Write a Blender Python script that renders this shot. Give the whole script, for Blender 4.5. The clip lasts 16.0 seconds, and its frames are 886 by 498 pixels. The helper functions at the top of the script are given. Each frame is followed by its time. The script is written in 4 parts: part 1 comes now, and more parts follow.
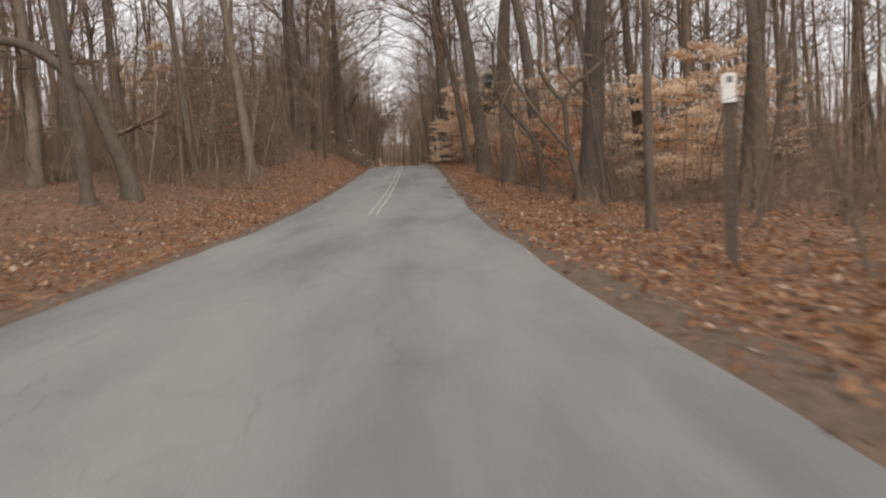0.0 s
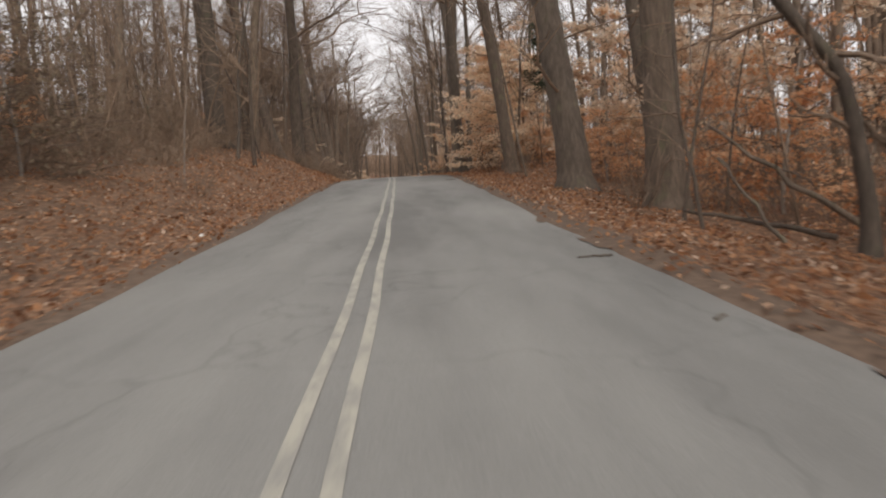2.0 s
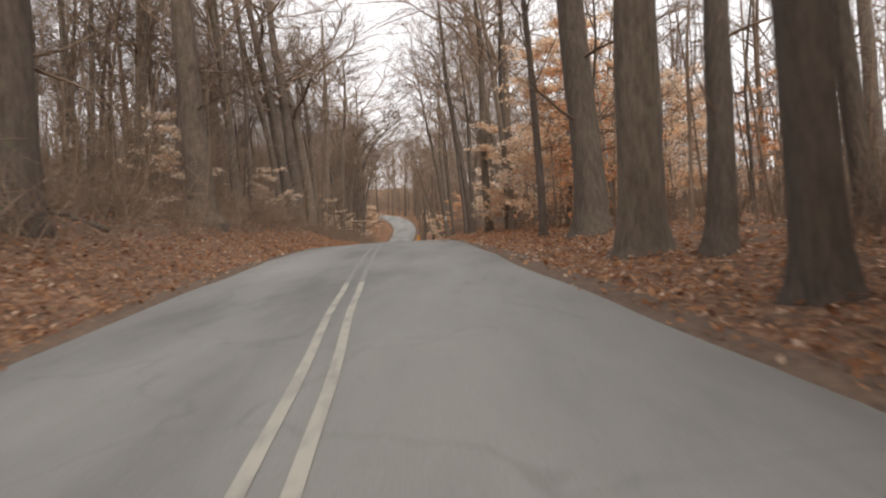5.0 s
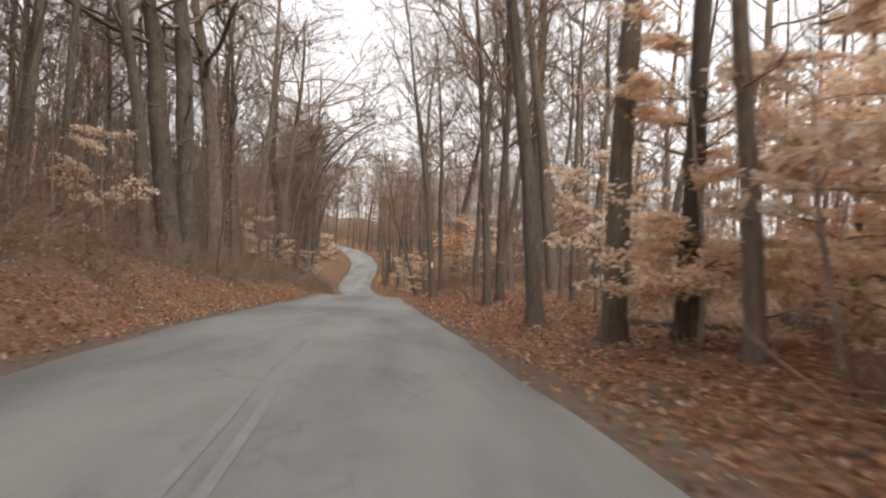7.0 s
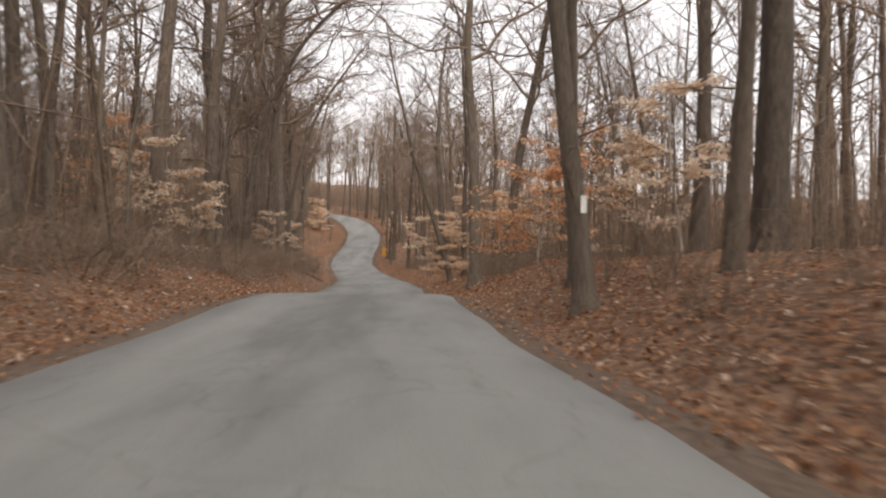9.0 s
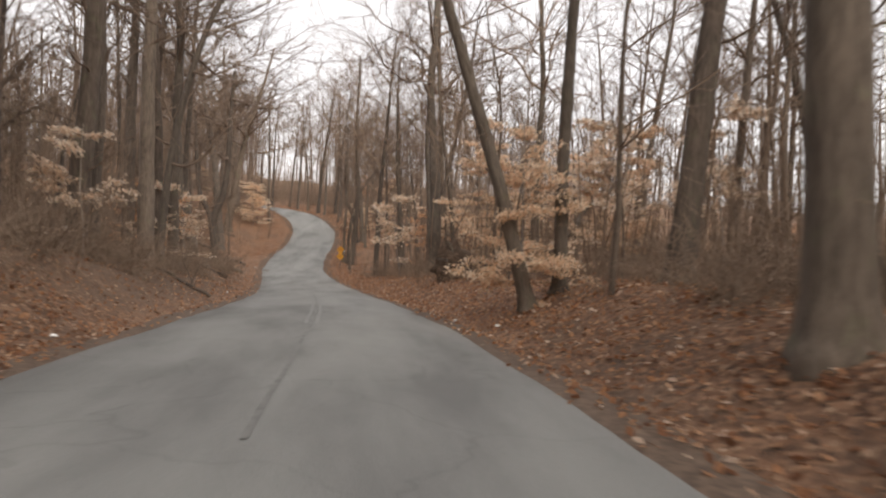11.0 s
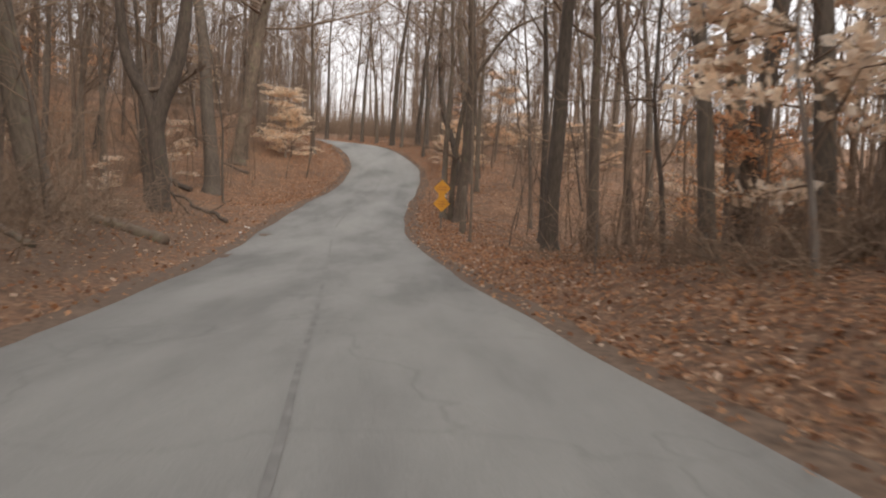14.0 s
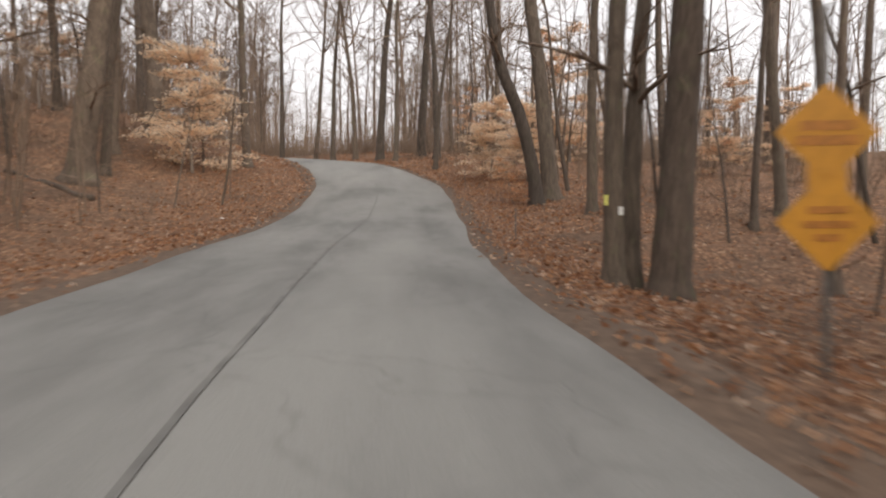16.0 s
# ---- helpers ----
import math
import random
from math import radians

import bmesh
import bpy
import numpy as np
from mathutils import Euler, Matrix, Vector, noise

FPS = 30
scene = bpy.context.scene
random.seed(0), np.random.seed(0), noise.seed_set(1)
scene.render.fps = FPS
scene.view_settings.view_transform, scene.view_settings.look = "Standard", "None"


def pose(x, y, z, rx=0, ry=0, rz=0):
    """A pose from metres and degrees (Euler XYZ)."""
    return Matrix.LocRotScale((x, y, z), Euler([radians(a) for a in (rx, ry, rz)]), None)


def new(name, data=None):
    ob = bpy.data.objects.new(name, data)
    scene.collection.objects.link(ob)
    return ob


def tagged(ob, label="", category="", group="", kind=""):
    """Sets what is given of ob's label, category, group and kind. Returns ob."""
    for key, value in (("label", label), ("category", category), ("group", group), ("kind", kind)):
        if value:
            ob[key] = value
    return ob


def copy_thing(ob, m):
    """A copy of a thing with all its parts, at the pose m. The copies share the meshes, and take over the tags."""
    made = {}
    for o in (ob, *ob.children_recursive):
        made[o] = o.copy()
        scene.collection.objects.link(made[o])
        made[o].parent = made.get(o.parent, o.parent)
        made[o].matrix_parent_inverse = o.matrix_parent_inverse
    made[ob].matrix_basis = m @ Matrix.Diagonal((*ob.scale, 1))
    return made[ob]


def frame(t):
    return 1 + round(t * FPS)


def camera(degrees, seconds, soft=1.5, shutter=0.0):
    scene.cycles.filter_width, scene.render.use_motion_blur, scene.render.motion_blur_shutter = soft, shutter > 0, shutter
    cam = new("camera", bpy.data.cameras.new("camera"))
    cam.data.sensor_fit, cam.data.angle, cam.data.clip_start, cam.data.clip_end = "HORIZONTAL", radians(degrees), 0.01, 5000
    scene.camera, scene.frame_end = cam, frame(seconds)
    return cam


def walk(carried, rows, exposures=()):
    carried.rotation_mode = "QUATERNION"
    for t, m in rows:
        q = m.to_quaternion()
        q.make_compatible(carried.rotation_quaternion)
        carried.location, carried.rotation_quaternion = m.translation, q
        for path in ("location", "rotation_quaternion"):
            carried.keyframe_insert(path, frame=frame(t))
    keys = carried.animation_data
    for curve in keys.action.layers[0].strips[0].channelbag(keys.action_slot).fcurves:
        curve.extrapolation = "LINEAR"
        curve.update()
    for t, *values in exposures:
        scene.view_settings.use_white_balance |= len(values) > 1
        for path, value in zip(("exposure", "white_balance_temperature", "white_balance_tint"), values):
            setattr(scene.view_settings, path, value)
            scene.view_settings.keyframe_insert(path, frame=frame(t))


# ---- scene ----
cam = camera(61.7, 16.0, soft=2.1, shutter=0.25)
PATH = [
    (0.0, 0.042, 0.007, 1.181, 84.36, 3.27, -0.24),
    (0.5, -0.570, 7.335, 1.267, 85.10, 3.98, -0.12),
    (1.0, -0.979, 14.319, 1.334, 85.14, 2.55, -1.00),
    (1.5, -1.150, 18.780, 1.351, 85.52, 3.77, -0.80),
    (2.0, -1.572, 25.299, 1.517, 85.20, 3.71, -1.36),
    (2.5, -1.615, 30.929, 1.779, 85.87, 4.20, -1.45),
    (3.0, -1.843, 37.629, 2.088, 86.22, 4.95, -0.81),
    (3.5, -1.980, 43.589, 2.374, 86.52, 5.04, 0.13),
    (3.7, -2.109, 46.256, 2.484, 86.55, 4.81, 0.51),
    (5.8, -3.280, 73.018, 3.525, 88.86, 0.43, -2.53),
    (6.0, -3.498, 75.595, 3.581, 89.32, -1.08, -3.05),
    (6.5, -3.664, 81.398, 3.687, 92.32, -1.78, -4.57),
    (7.0, -4.054, 87.900, 3.713, 90.83, -2.66, -3.18),
    (7.5, -4.506, 95.572, 3.620, 89.56, -2.24, -2.16),
    (8.0, -4.762, 102.128, 3.476, 88.34, -2.27, -1.79),
    (8.5, -5.059, 109.059, 3.254, 88.25, -1.05, -2.64),
    (8.7, -5.209, 112.275, 3.127, 88.39, -0.84, -2.93),
    (9.2, -5.579, 120.177, 2.787, 88.64, -0.96, -3.45),
    (9.7, -5.907, 127.769, 2.519, 89.21, -1.24, -4.61),
    (10.2, -6.149, 134.997, 2.332, 89.80, -1.53, -5.83),
    (10.5, -6.234, 139.138, 2.161, 90.05, -1.65, -6.35),
    (10.8, -6.261, 143.118, 1.585, 90.15, -1.70, -6.55),
    (11.0, -6.258, 145.715, 1.206, 89.54, -2.51, -6.66),
    (11.5, -6.461, 153.021, 0.927, 87.32, -2.20, -4.75),
    (12.0, -6.617, 160.122, 0.747, 86.45, -1.89, -5.20),
    (12.5, -6.954, 166.528, 0.442, 86.77, -3.26, -4.88),
    (13.0, -7.386, 172.797, 0.118, 86.50, -2.69, -3.68),
    (13.5, -7.847, 180.289, -0.236, 85.87, -2.65, -1.51),
    (14.0, -8.347, 186.362, -0.448, 86.32, -2.55, -1.11),
    (14.5, -9.014, 192.659, -0.659, 86.81, -2.74, -0.44),
    (15.0, -9.666, 199.358, -0.781, 87.38, -1.33, -0.39),
    (15.5, -10.199, 204.867, -0.823, 87.68, -0.26, -0.77),
    (16.0, -10.947, 213.823, -0.716, 89.79, 0.33, -3.16),
]
walk(cam, [(t, pose(*p)) for t, *p in PATH], [(0, 0.34, 6750, 10), (1.8, 0.36, 6750, 10), (3, 0.68, 6750, 10), (3.7, 0.76, 6750, 10), (5.8, 0.84, 6750, 10), (6.5, 0.96, 6750, 10), (7.2, 0.84, 6750, 10), (8.7, 0.75, 6750, 10), (12, 0.68, 6750, 10), (14, 0.62, 6750, 10), (16, 0.6, 6750, 10)])

# ---- light: a bright overcast winter sky and a weak, wide sun behind it ----
world = bpy.data.worlds.new("overcast")
world.use_nodes = True
scene.world = world
wn, wl = world.node_tree.nodes, world.node_tree.links
sky = wn.new("ShaderNodeTexSky")
sky.sky_type, sky.sun_disc = "NISHITA", False
sky.sun_elevation, sky.sun_rotation = radians(34), radians(198)
sky.air_density, sky.dust_density, sky.ozone_density = 1.0, 4.0, 0.6
# clouds take the blue out of the sky
haze = wn.new("ShaderNodeMix")
haze.data_type = "RGBA"
haze.inputs[0].default_value = 0.86
haze.inputs[7].default_value = (9.3, 9.1, 9.35, 1)
wl.new(sky.outputs[0], haze.inputs[6])
wl.new(haze.outputs[2], wn["Background"].inputs[0])
wn["Background"].inputs[1].default_value = 0.088
sun_data = bpy.data.lights.new("sun", "SUN")
sun_data.energy, sun_data.angle, sun_data.color = 2.0, radians(40), (1.0, 0.955, 0.89)
sun = new("sun", sun_data)
sun.matrix_world = pose(0, 0, 60, 56, 0, 18)


# ---- materials ----
def material(name, rough=0.9):
    m = bpy.data.materials.new(name)
    m.use_nodes = True
    n = m.node_tree.nodes
    b = n["Principled BSDF"]
    b.inputs["Roughness"].default_value = rough
    return m, n, m.node_tree.links, b


def mapped(n, l, scale, kind="Object"):
    co = n.new("ShaderNodeTexCoord")
    mp = n.new("ShaderNodeMapping")
    mp.inputs["Scale"].default_value = scale
    l.new(co.outputs[kind], mp.inputs[0])
    return mp.outputs[0]


def noise_tex(n, l, vec, scale, detail=4, rough=0.6):
    t = n.new("ShaderNodeTexNoise")
    t.inputs["Scale"].default_value, t.inputs["Detail"].default_value, t.inputs["Roughness"].default_value = scale, detail, rough
    l.new(vec, t.inputs["Vector"])
    return t.outputs["Fac"]


def ramp(n, l, fac, stops):
    r = n.new("ShaderNodeValToRGB")
    while len(r.color_ramp.elements) < len(stops):
        r.color_ramp.elements.new(0.5)
    for e, (p, c) in zip(r.color_ramp.elements, stops):
        e.position, e.color = p, (*c, 1)
    l.new(fac, r.inputs[0])
    return r.outputs[0]


def blend(n, l, a, b, fac, how="MIX"):
    m = n.new("ShaderNodeMix")
    m.data_type, m.blend_type = "RGBA", how
    for sock, v in ((m.inputs[6], a), (m.inputs[7], b), (m.inputs[0], fac)):
        if hasattr(v, "is_linked"):
            l.new(v, sock)
        elif isinstance(v, tuple):
            sock.default_value = (*v, 1)
        else:
            sock.default_value = v
    return m.outputs[2]


def bump(n, l, b, height, strength, dist):
    u = n.new("ShaderNodeBump")
    u.inputs["Strength"].default_value, u.inputs["Distance"].default_value = strength, dist
    l.new(height, u.inputs["Height"])
    l.new(u.outputs[0], b.inputs["Normal"])


def bark(name, dark, light, moss=0.0, blotch=False):
    m, n, l, b = material(name, 0.95)
    v = mapped(n, l, (1, 1, 0.16))
    f = noise_tex(n, l, v, 16, 6, 0.7)
    base = ramp(n, l, f, [(0.3, dark), (0.7, light)])
    big = noise_tex(n, l, mapped(n, l, (1, 1, 0.5)), 1.3, 3)
    base = blend(n, l, base, (0.6, 0.6, 0.62) if not blotch else (1.25, 1.2, 1.1), ramp(n, l, big, [(0.42, (0, 0, 0)), (0.7, (0.7, 0.7, 0.7))]), "MULTIPLY")
    if moss:
        lich = noise_tex(n, l, mapped(n, l, (1, 1, 0.6)), 4.5, 5)
        base = blend(n, l, base, (0.15, 0.16, 0.09), ramp(n, l, lich, [(0.55, (0, 0, 0)), (0.75, (moss, moss, moss))]))
    tone = n.new("ShaderNodeObjectInfo")
    base = blend(n, l, base, ramp(n, l, tone.outputs["Random"], [(0.0, (0.72, 0.7, 0.7)), (0.5, (1.0, 0.97, 0.95)), (1.0, (1.3, 1.25, 1.18))]), 1.0, "MULTIPLY")
    l.new(base, b.inputs["Base Color"])
    bump(n, l, b, f, 0.7, 0.03)
    return m


BARK = [
    bark("oak_bark", (0.06, 0.046, 0.036), (0.18, 0.14, 0.111), 0.5),
    bark("poplar_bark", (0.075, 0.059, 0.048), (0.215, 0.172, 0.139), 0.3),
    bark("dark_bark", (0.058, 0.047, 0.038), (0.158, 0.128, 0.104), 0.3),
    bark("beech_bark", (0.17, 0.15, 0.135), (0.32, 0.29, 0.265), 0.2, True),
]
TWIG = bark("twig_bark", (0.125, 0.09, 0.066), (0.28, 0.205, 0.152))


def leaf_material(name, stops, rough=0.75):
    m, n, l, b = material(name, rough)
    g = n.new("ShaderNodeNewGeometry")
    c = ramp(n, l, g.outputs["Random Per Island"], stops)
    f = noise_tex(n, l, mapped(n, l, (1, 1, 1)), 40, 3)
    c = blend(n, l, c, ramp(n, l, f, [(0.3, (0.75, 0.72, 0.7)), (0.7, (1.15, 1.15, 1.15))]), 1.0, "MULTIPLY")
    l.new(c, b.inputs["Base Color"])
    b.inputs["Subsurface Weight"].default_value = 0.0
    tr = n.new("ShaderNodeBsdfTranslucent")
    l.new(c, tr.inputs[0])
    mx = n.new("ShaderNodeMixShader")
    mx.inputs[0].default_value = 0.58
    l.new(b.outputs[0], mx.inputs[1])
    l.new(tr.outputs[0], mx.inputs[2])
    l.new(mx.outputs[0], n["Material Output"].inputs[0])
    return m


LITTER = leaf_material("fallen_leaves", [(0.0, (0.12, 0.055, 0.028)), (0.3, (0.29, 0.132, 0.066)), (0.6, (0.47, 0.24, 0.122)), (0.86, (0.57, 0.34, 0.2)), (0.97, (0.72, 0.57, 0.45))])
TAN = leaf_material("tan_beech_leaves", [(0.0, (0.71, 0.48, 0.31)), (0.5, (0.86, 0.66, 0.475)), (1.0, (0.91, 0.79, 0.63))])
RUST = leaf_material("rust_oak_leaves", [(0.0, (0.58, 0.28, 0.14)), (0.5, (0.77, 0.44, 0.24)), (1.0, (0.82, 0.6, 0.41))])
BUFF = leaf_material("buff_beech_leaves", [(0.0, (0.86, 0.63, 0.43)), (0.5, (0.92, 0.75, 0.56)), (1.0, (0.94, 0.86, 0.73))])
GREEN = leaf_material("dark_evergreen_leaves", [(0.0, (0.03, 0.045, 0.03)), (0.5, (0.05, 0.075, 0.045)), (1.0, (0.09, 0.115, 0.075))])
OLIVE = leaf_material("dull_brown_leaves", [(0.0, (0.15, 0.12, 0.085)), (0.5, (0.25, 0.2, 0.14)), (1.0, (0.36, 0.29, 0.21))])
PALE = leaf_material("pale_beech_leaves", [(0.0, (0.7, 0.52, 0.37)), (0.5, (0.82, 0.67, 0.52)), (1.0, (0.88, 0.79, 0.68))])

ASPHALT, n_, l_, b_ = material("worn_asphalt", 0.85)
v_ = mapped(n_, l_, (1, 1, 1))
fine = noise_tex(n_, l_, v_, 90, 3, 0.7)
patch = noise_tex(n_, l_, mapped(n_, l_, (1, 0.22, 1)), 0.55, 4)
base_ = ramp(n_, l_, fine, [(0.3, (0.165, 0.165, 0.158)), (0.7, (0.265, 0.263, 0.252))])
base_ = blend(n_, l_, base_, ramp(n_, l_, patch, [(0.34, (0.66, 0.66, 0.66)), (0.5, (0.95, 0.95, 0.95)), (0.68, (1.16, 1.16, 1.15))]), 1.0, "MULTIPLY")
crack = n_.new("ShaderNodeTexVoronoi")
crack.feature = "DISTANCE_TO_EDGE"
crack.inputs["Scale"].default_value = 0.35
wob = n_.new("ShaderNodeVectorMath")
wob.operation = "ADD"
wn_ = n_.new("ShaderNodeTexNoise")
wn_.inputs["Scale"].default_value = 1.2
l_.new(v_, wn_.inputs["Vector"])
l_.new(v_, wob.inputs[0])
l_.new(wn_.outputs["Color"], wob.inputs[1])
l_.new(wob.outputs[0], crack.inputs["Vector"])
base_ = blend(n_, l_, base_, (0.6, 0.6, 0.6), ramp(n_, l_, crack.outputs["Distance"], [(0.0, (0.38, 0.38, 0.38)), (0.01, (0, 0, 0))]), "MULTIPLY")
l_.new(base_, b_.inputs["Base Color"])
bump(n_, l_, b_, fine, 0.4, 0.01)

SOIL, n_, l_, b_ = material("leaf_covered_soil", 0.95)
v_ = mapped(n_, l_, (1, 1, 1))
f1 = noise_tex(n_, l_, v_, 14, 6, 0.75)
vor = n_.new("ShaderNodeTexVoronoi")
vor.inputs["Scale"].default_value = 13
l_.new(v_, vor.inputs["Vector"])
leafy = ramp(n_, l_, vor.outputs["Color"], [(0.1, (0.08, 0.044, 0.026)), (0.45, (0.21, 0.108, 0.06)), (0.75, (0.33, 0.182, 0.104)), (0.95, (0.46, 0.305, 0.197))])
earth = ramp(n_, l_, f1, [(0.3, (0.055, 0.038, 0.027)), (0.7, (0.15, 0.105, 0.075))])
cover = noise_tex(n_, l_, v_, 0.5, 4)
base_ = blend(n_, l_, earth, leafy, ramp(n_, l_, cover, [(0.3, (0.35, 0.35, 0.35)), (0.55, (0.9, 0.9, 0.9))]))
bare = n_.new("ShaderNodeAttribute")
bare.attribute_name = "bare"
raw = ramp(n_, l_, f1, [(0.25, (0.05, 0.034, 0.023)), (0.6, (0.135, 0.09, 0.06)), (0.8, (0.25, 0.165, 0.108))])
base_ = blend(n_, l_, base_, raw, bare.outputs["Fac"])
l_.new(base_, b_.inputs["Base Color"])
bump(n_, l_, b_, f1, 0.9, 0.06)


def plain(name, colour, rough=0.6, var=0.2, metal=0.0, scale=12):
    m, n, l, b = material(name, rough)
    f = noise_tex(n, l, mapped(n, l, (1, 1, 1)), scale, 5)
    lo, hi = tuple(c * (1 - var) for c in colour), tuple(min(1, c * (1 + var)) for c in colour)
    l.new(ramp(n, l, f, [(0.3, lo), (0.7, hi)]), b.inputs["Base Color"])
    b.inputs["Metallic"].default_value = metal
    bump(n, l, b, f, 0.15, 0.004)
    return m


# ---- the lie of the land ----
HALF = 2.82
ROAD = [(5.89, -73.84, -0.53),
        (0.47, -13.86, -0.23),
        (-0.52, -2.86, -0.10),
        (-1.41, 7.99, 0.02),
        (-1.80, 19.54, 0.13),
        (-2.06, 30.25, 0.49),
        (-2.36, 41.06, 1.00),
        (-2.72, 51.98, 1.57),
        (-3.15, 62.96, 2.07),
        (-3.95, 73.86, 2.31),
        (-4.65, 85.18, 2.45),
        (-5.25, 95.65, 2.36),
        (-5.80, 107.13, 2.06),
        (-6.16, 117.81, 1.68),
        (-6.54, 128.77, 1.14),
        (-6.79, 139.72, 0.31),
        (-6.88, 150.83, -0.23),
        (-7.03, 161.67, -0.59),
        (-7.53, 173.02, -1.14),
        (-8.32, 183.57, -1.60),
        (-9.51, 194.66, -1.93),
        (-10.86, 206.28, -2.05),
        (-11.95, 216.19, -1.75),
        (-12.25, 227.68, -0.83),
        (-11.85, 238.04, 0.36),
        (-12.24, 249.10, 2.40),
        (-15.35, 259.55, 4.54),
        (-20.61, 269.21, 5.74),
        (-28.05, 277.31, 6.64),
        (-37.02, 283.68, 7.24),
        (-46.60, 289.09, 7.64),
        (-56.36, 294.15, 7.94)]


def spline(points, step=1.0):
    """Points at even steps along a smooth curve through the given ones."""
    p = np.array(points, float)
    p = np.vstack([2 * p[0] - p[1], p, 2 * p[-1] - p[-2]])
    out = []
    for i in range(1, len(p) - 2):
        k = max(2, int(np.linalg.norm(p[i + 1] - p[i]) / step))
        for j in range(k):
            u = j / k
            out.append(0.5 * (2 * p[i] + (p[i + 1] - p[i - 1]) * u + (2 * p[i - 1] - 5 * p[i] + 4 * p[i + 1] - p[i + 2]) * u**2
                              + (3 * p[i] - p[i - 1] - 3 * p[i + 1] + p[i + 2]) * u**3))
    out.append(p[-2])
    return np.array(out)


LINE = spline(ROAD)
# a short crest that hides the hollow behind it
LINE[:, 2] += 0.62 * np.where(LINE[:, 1] < 140, np.exp(-((LINE[:, 1] - 140) / 9.5) ** 2), np.cos(np.clip((LINE[:, 1] - 140) / 9.5, 0, 1) * np.pi / 2) ** 2)
AHEAD = np.gradient(LINE[:, :2], axis=0)
AHEAD /= np.linalg.norm(AHEAD, axis=1)[:, None]
RIGHT = np.stack([AHEAD[:, 1], -AHEAD[:, 0]], 1)
# heights of the banks beside the road, by the way along it (y): near the verge, and farther into the wood
BANK_Y = (-80, 0, 20, 35, 48, 62, 75, 90, 112, 130, 150, 170, 195, 212, 222, 230, 237, 255, 290)
LEFT_NEAR = (0.3, 0.3, 0.3, 0.35, 0.9, 1.7, 1.5, 1.1, 1.3, 1.2, 1.0, 1.1, 1.0, 0.2, -0.3, -0.4, 0.2, 0.8, 0.8)
LEFT_FAR = (1.3, 1.3, 1.4, 1.5, 2.4, 3.2, 2.8, 2.4, 2.3, 2.7, 2.5, 2.5, 2.0, 0.5, -0.3, 0.0, 1.0, 2.2, 2.0)
RIGHT_NEAR = (0.0, -0.1, -0.3, -0.3, -0.05, 0.1, 0.1, 0.3, 0.6, 0.9, 1.15, 1.0, 0.8, -0.2, -0.5, -0.7, 0.3, 0.6, 0.5)
RIGHT_FAR = (-0.3, -0.4, -0.7, -1.0, -0.7, 0.2, 0.1, 0.4, 0.9, 1.2, 1.4, 1.4, 1.6, 0.3, -0.9, -1.1, 0.5, 0.9, 1.0)


def road_place(x, y):
    """For arrays of places: the way along the road (index), signed distance to the right of its middle, and its height there."""
    x, y = np.atleast_1d(x).astype(float), np.atleast_1d(y).astype(float)
    best, idx = np.full(len(x), 1e18), np.zeros(len(x), int)
    for a in range(0, len(x), 4000):
        d = (x[a:a + 4000, None] - LINE[None, :, 0]) ** 2 + (y[a:a + 4000, None] - LINE[None, :, 1]) ** 2
        idx[a:a + 4000], best[a:a + 4000] = d.argmin(1), d.min(1)
    rel = np.stack([x, y], 1) - LINE[idx, :2]
    along = (rel * AHEAD[idx]).sum(1)
    side = (rel * RIGHT[idx]).sum(1)
    side = np.where(np.abs(along) > 3, np.sign(side + 1e-9) * np.sqrt(best), side)
    ahead_i = np.clip(idx + np.where(along > 0, 1, -1), 0, len(LINE) - 1)
    gap = np.linalg.norm(LINE[ahead_i, :2] - LINE[idx, :2], axis=1) + 1e-9
    z = LINE[idx, 2] + (LINE[ahead_i, 2] - LINE[idx, 2]) * np.clip(np.abs(along) / gap, 0, 1)
    return idx, side, z


def smooth(a, lo, hi):
    t = np.clip((a - lo) / (hi - lo), 0, 1)
    return t * t * (3 - 2 * t)


def ripple(x, y):
    """A gentle unevenness of the forest floor."""
    return (0.11 * np.sin(0.9 * x + 1.3 * np.sin(0.35 * y)) * np.sin(0.7 * y + 0.8) + 0.06 * np.sin(2.3 * x + 0.5 * y) * np.sin(1.9 * y - 0.7 * x)
            + 0.3 * np.sin(0.13 * x + 0.4) * np.sin(0.11 * y))


def ground_z(x, y):
    x, y = np.atleast_1d(x).astype(float), np.atleast_1d(y).astype(float)
    idx, side, z = road_place(x, y)
    e = np.abs(side) - HALF
    yy = LINE[idx, 1]
    near = np.where(side < 0, np.interp(yy, BANK_Y, LEFT_NEAR), np.interp(yy, BANK_Y, RIGHT_NEAR))
    far = np.where(side < 0, np.interp(yy, BANK_Y, LEFT_FAR), np.interp(yy, BANK_Y, RIGHT_FAR))
    h = near * smooth(e, 0.3, 3.5) + (far - near) * smooth(e, 2.5, 10) + 0.055 * np.clip(e - 14, 0, 60) * np.where(side < 0, 1.0, smooth(yy, 60, 100)) + (7.5 + 1.4 * np.sin(0.11 * x) + 0.8 * np.sin(0.27 * x + 1)) * smooth(y, 270, 420)
    h = h + ripple(x, y) * smooth(e, 0.5, 4)
    return z - 0.07 + h + 0.03 * smooth(e, -0.2, 0.3)


def along_road(y):
    """The road's middle at the way y."""
    return np.interp(y, LINE[:, 1], LINE[:, 0])


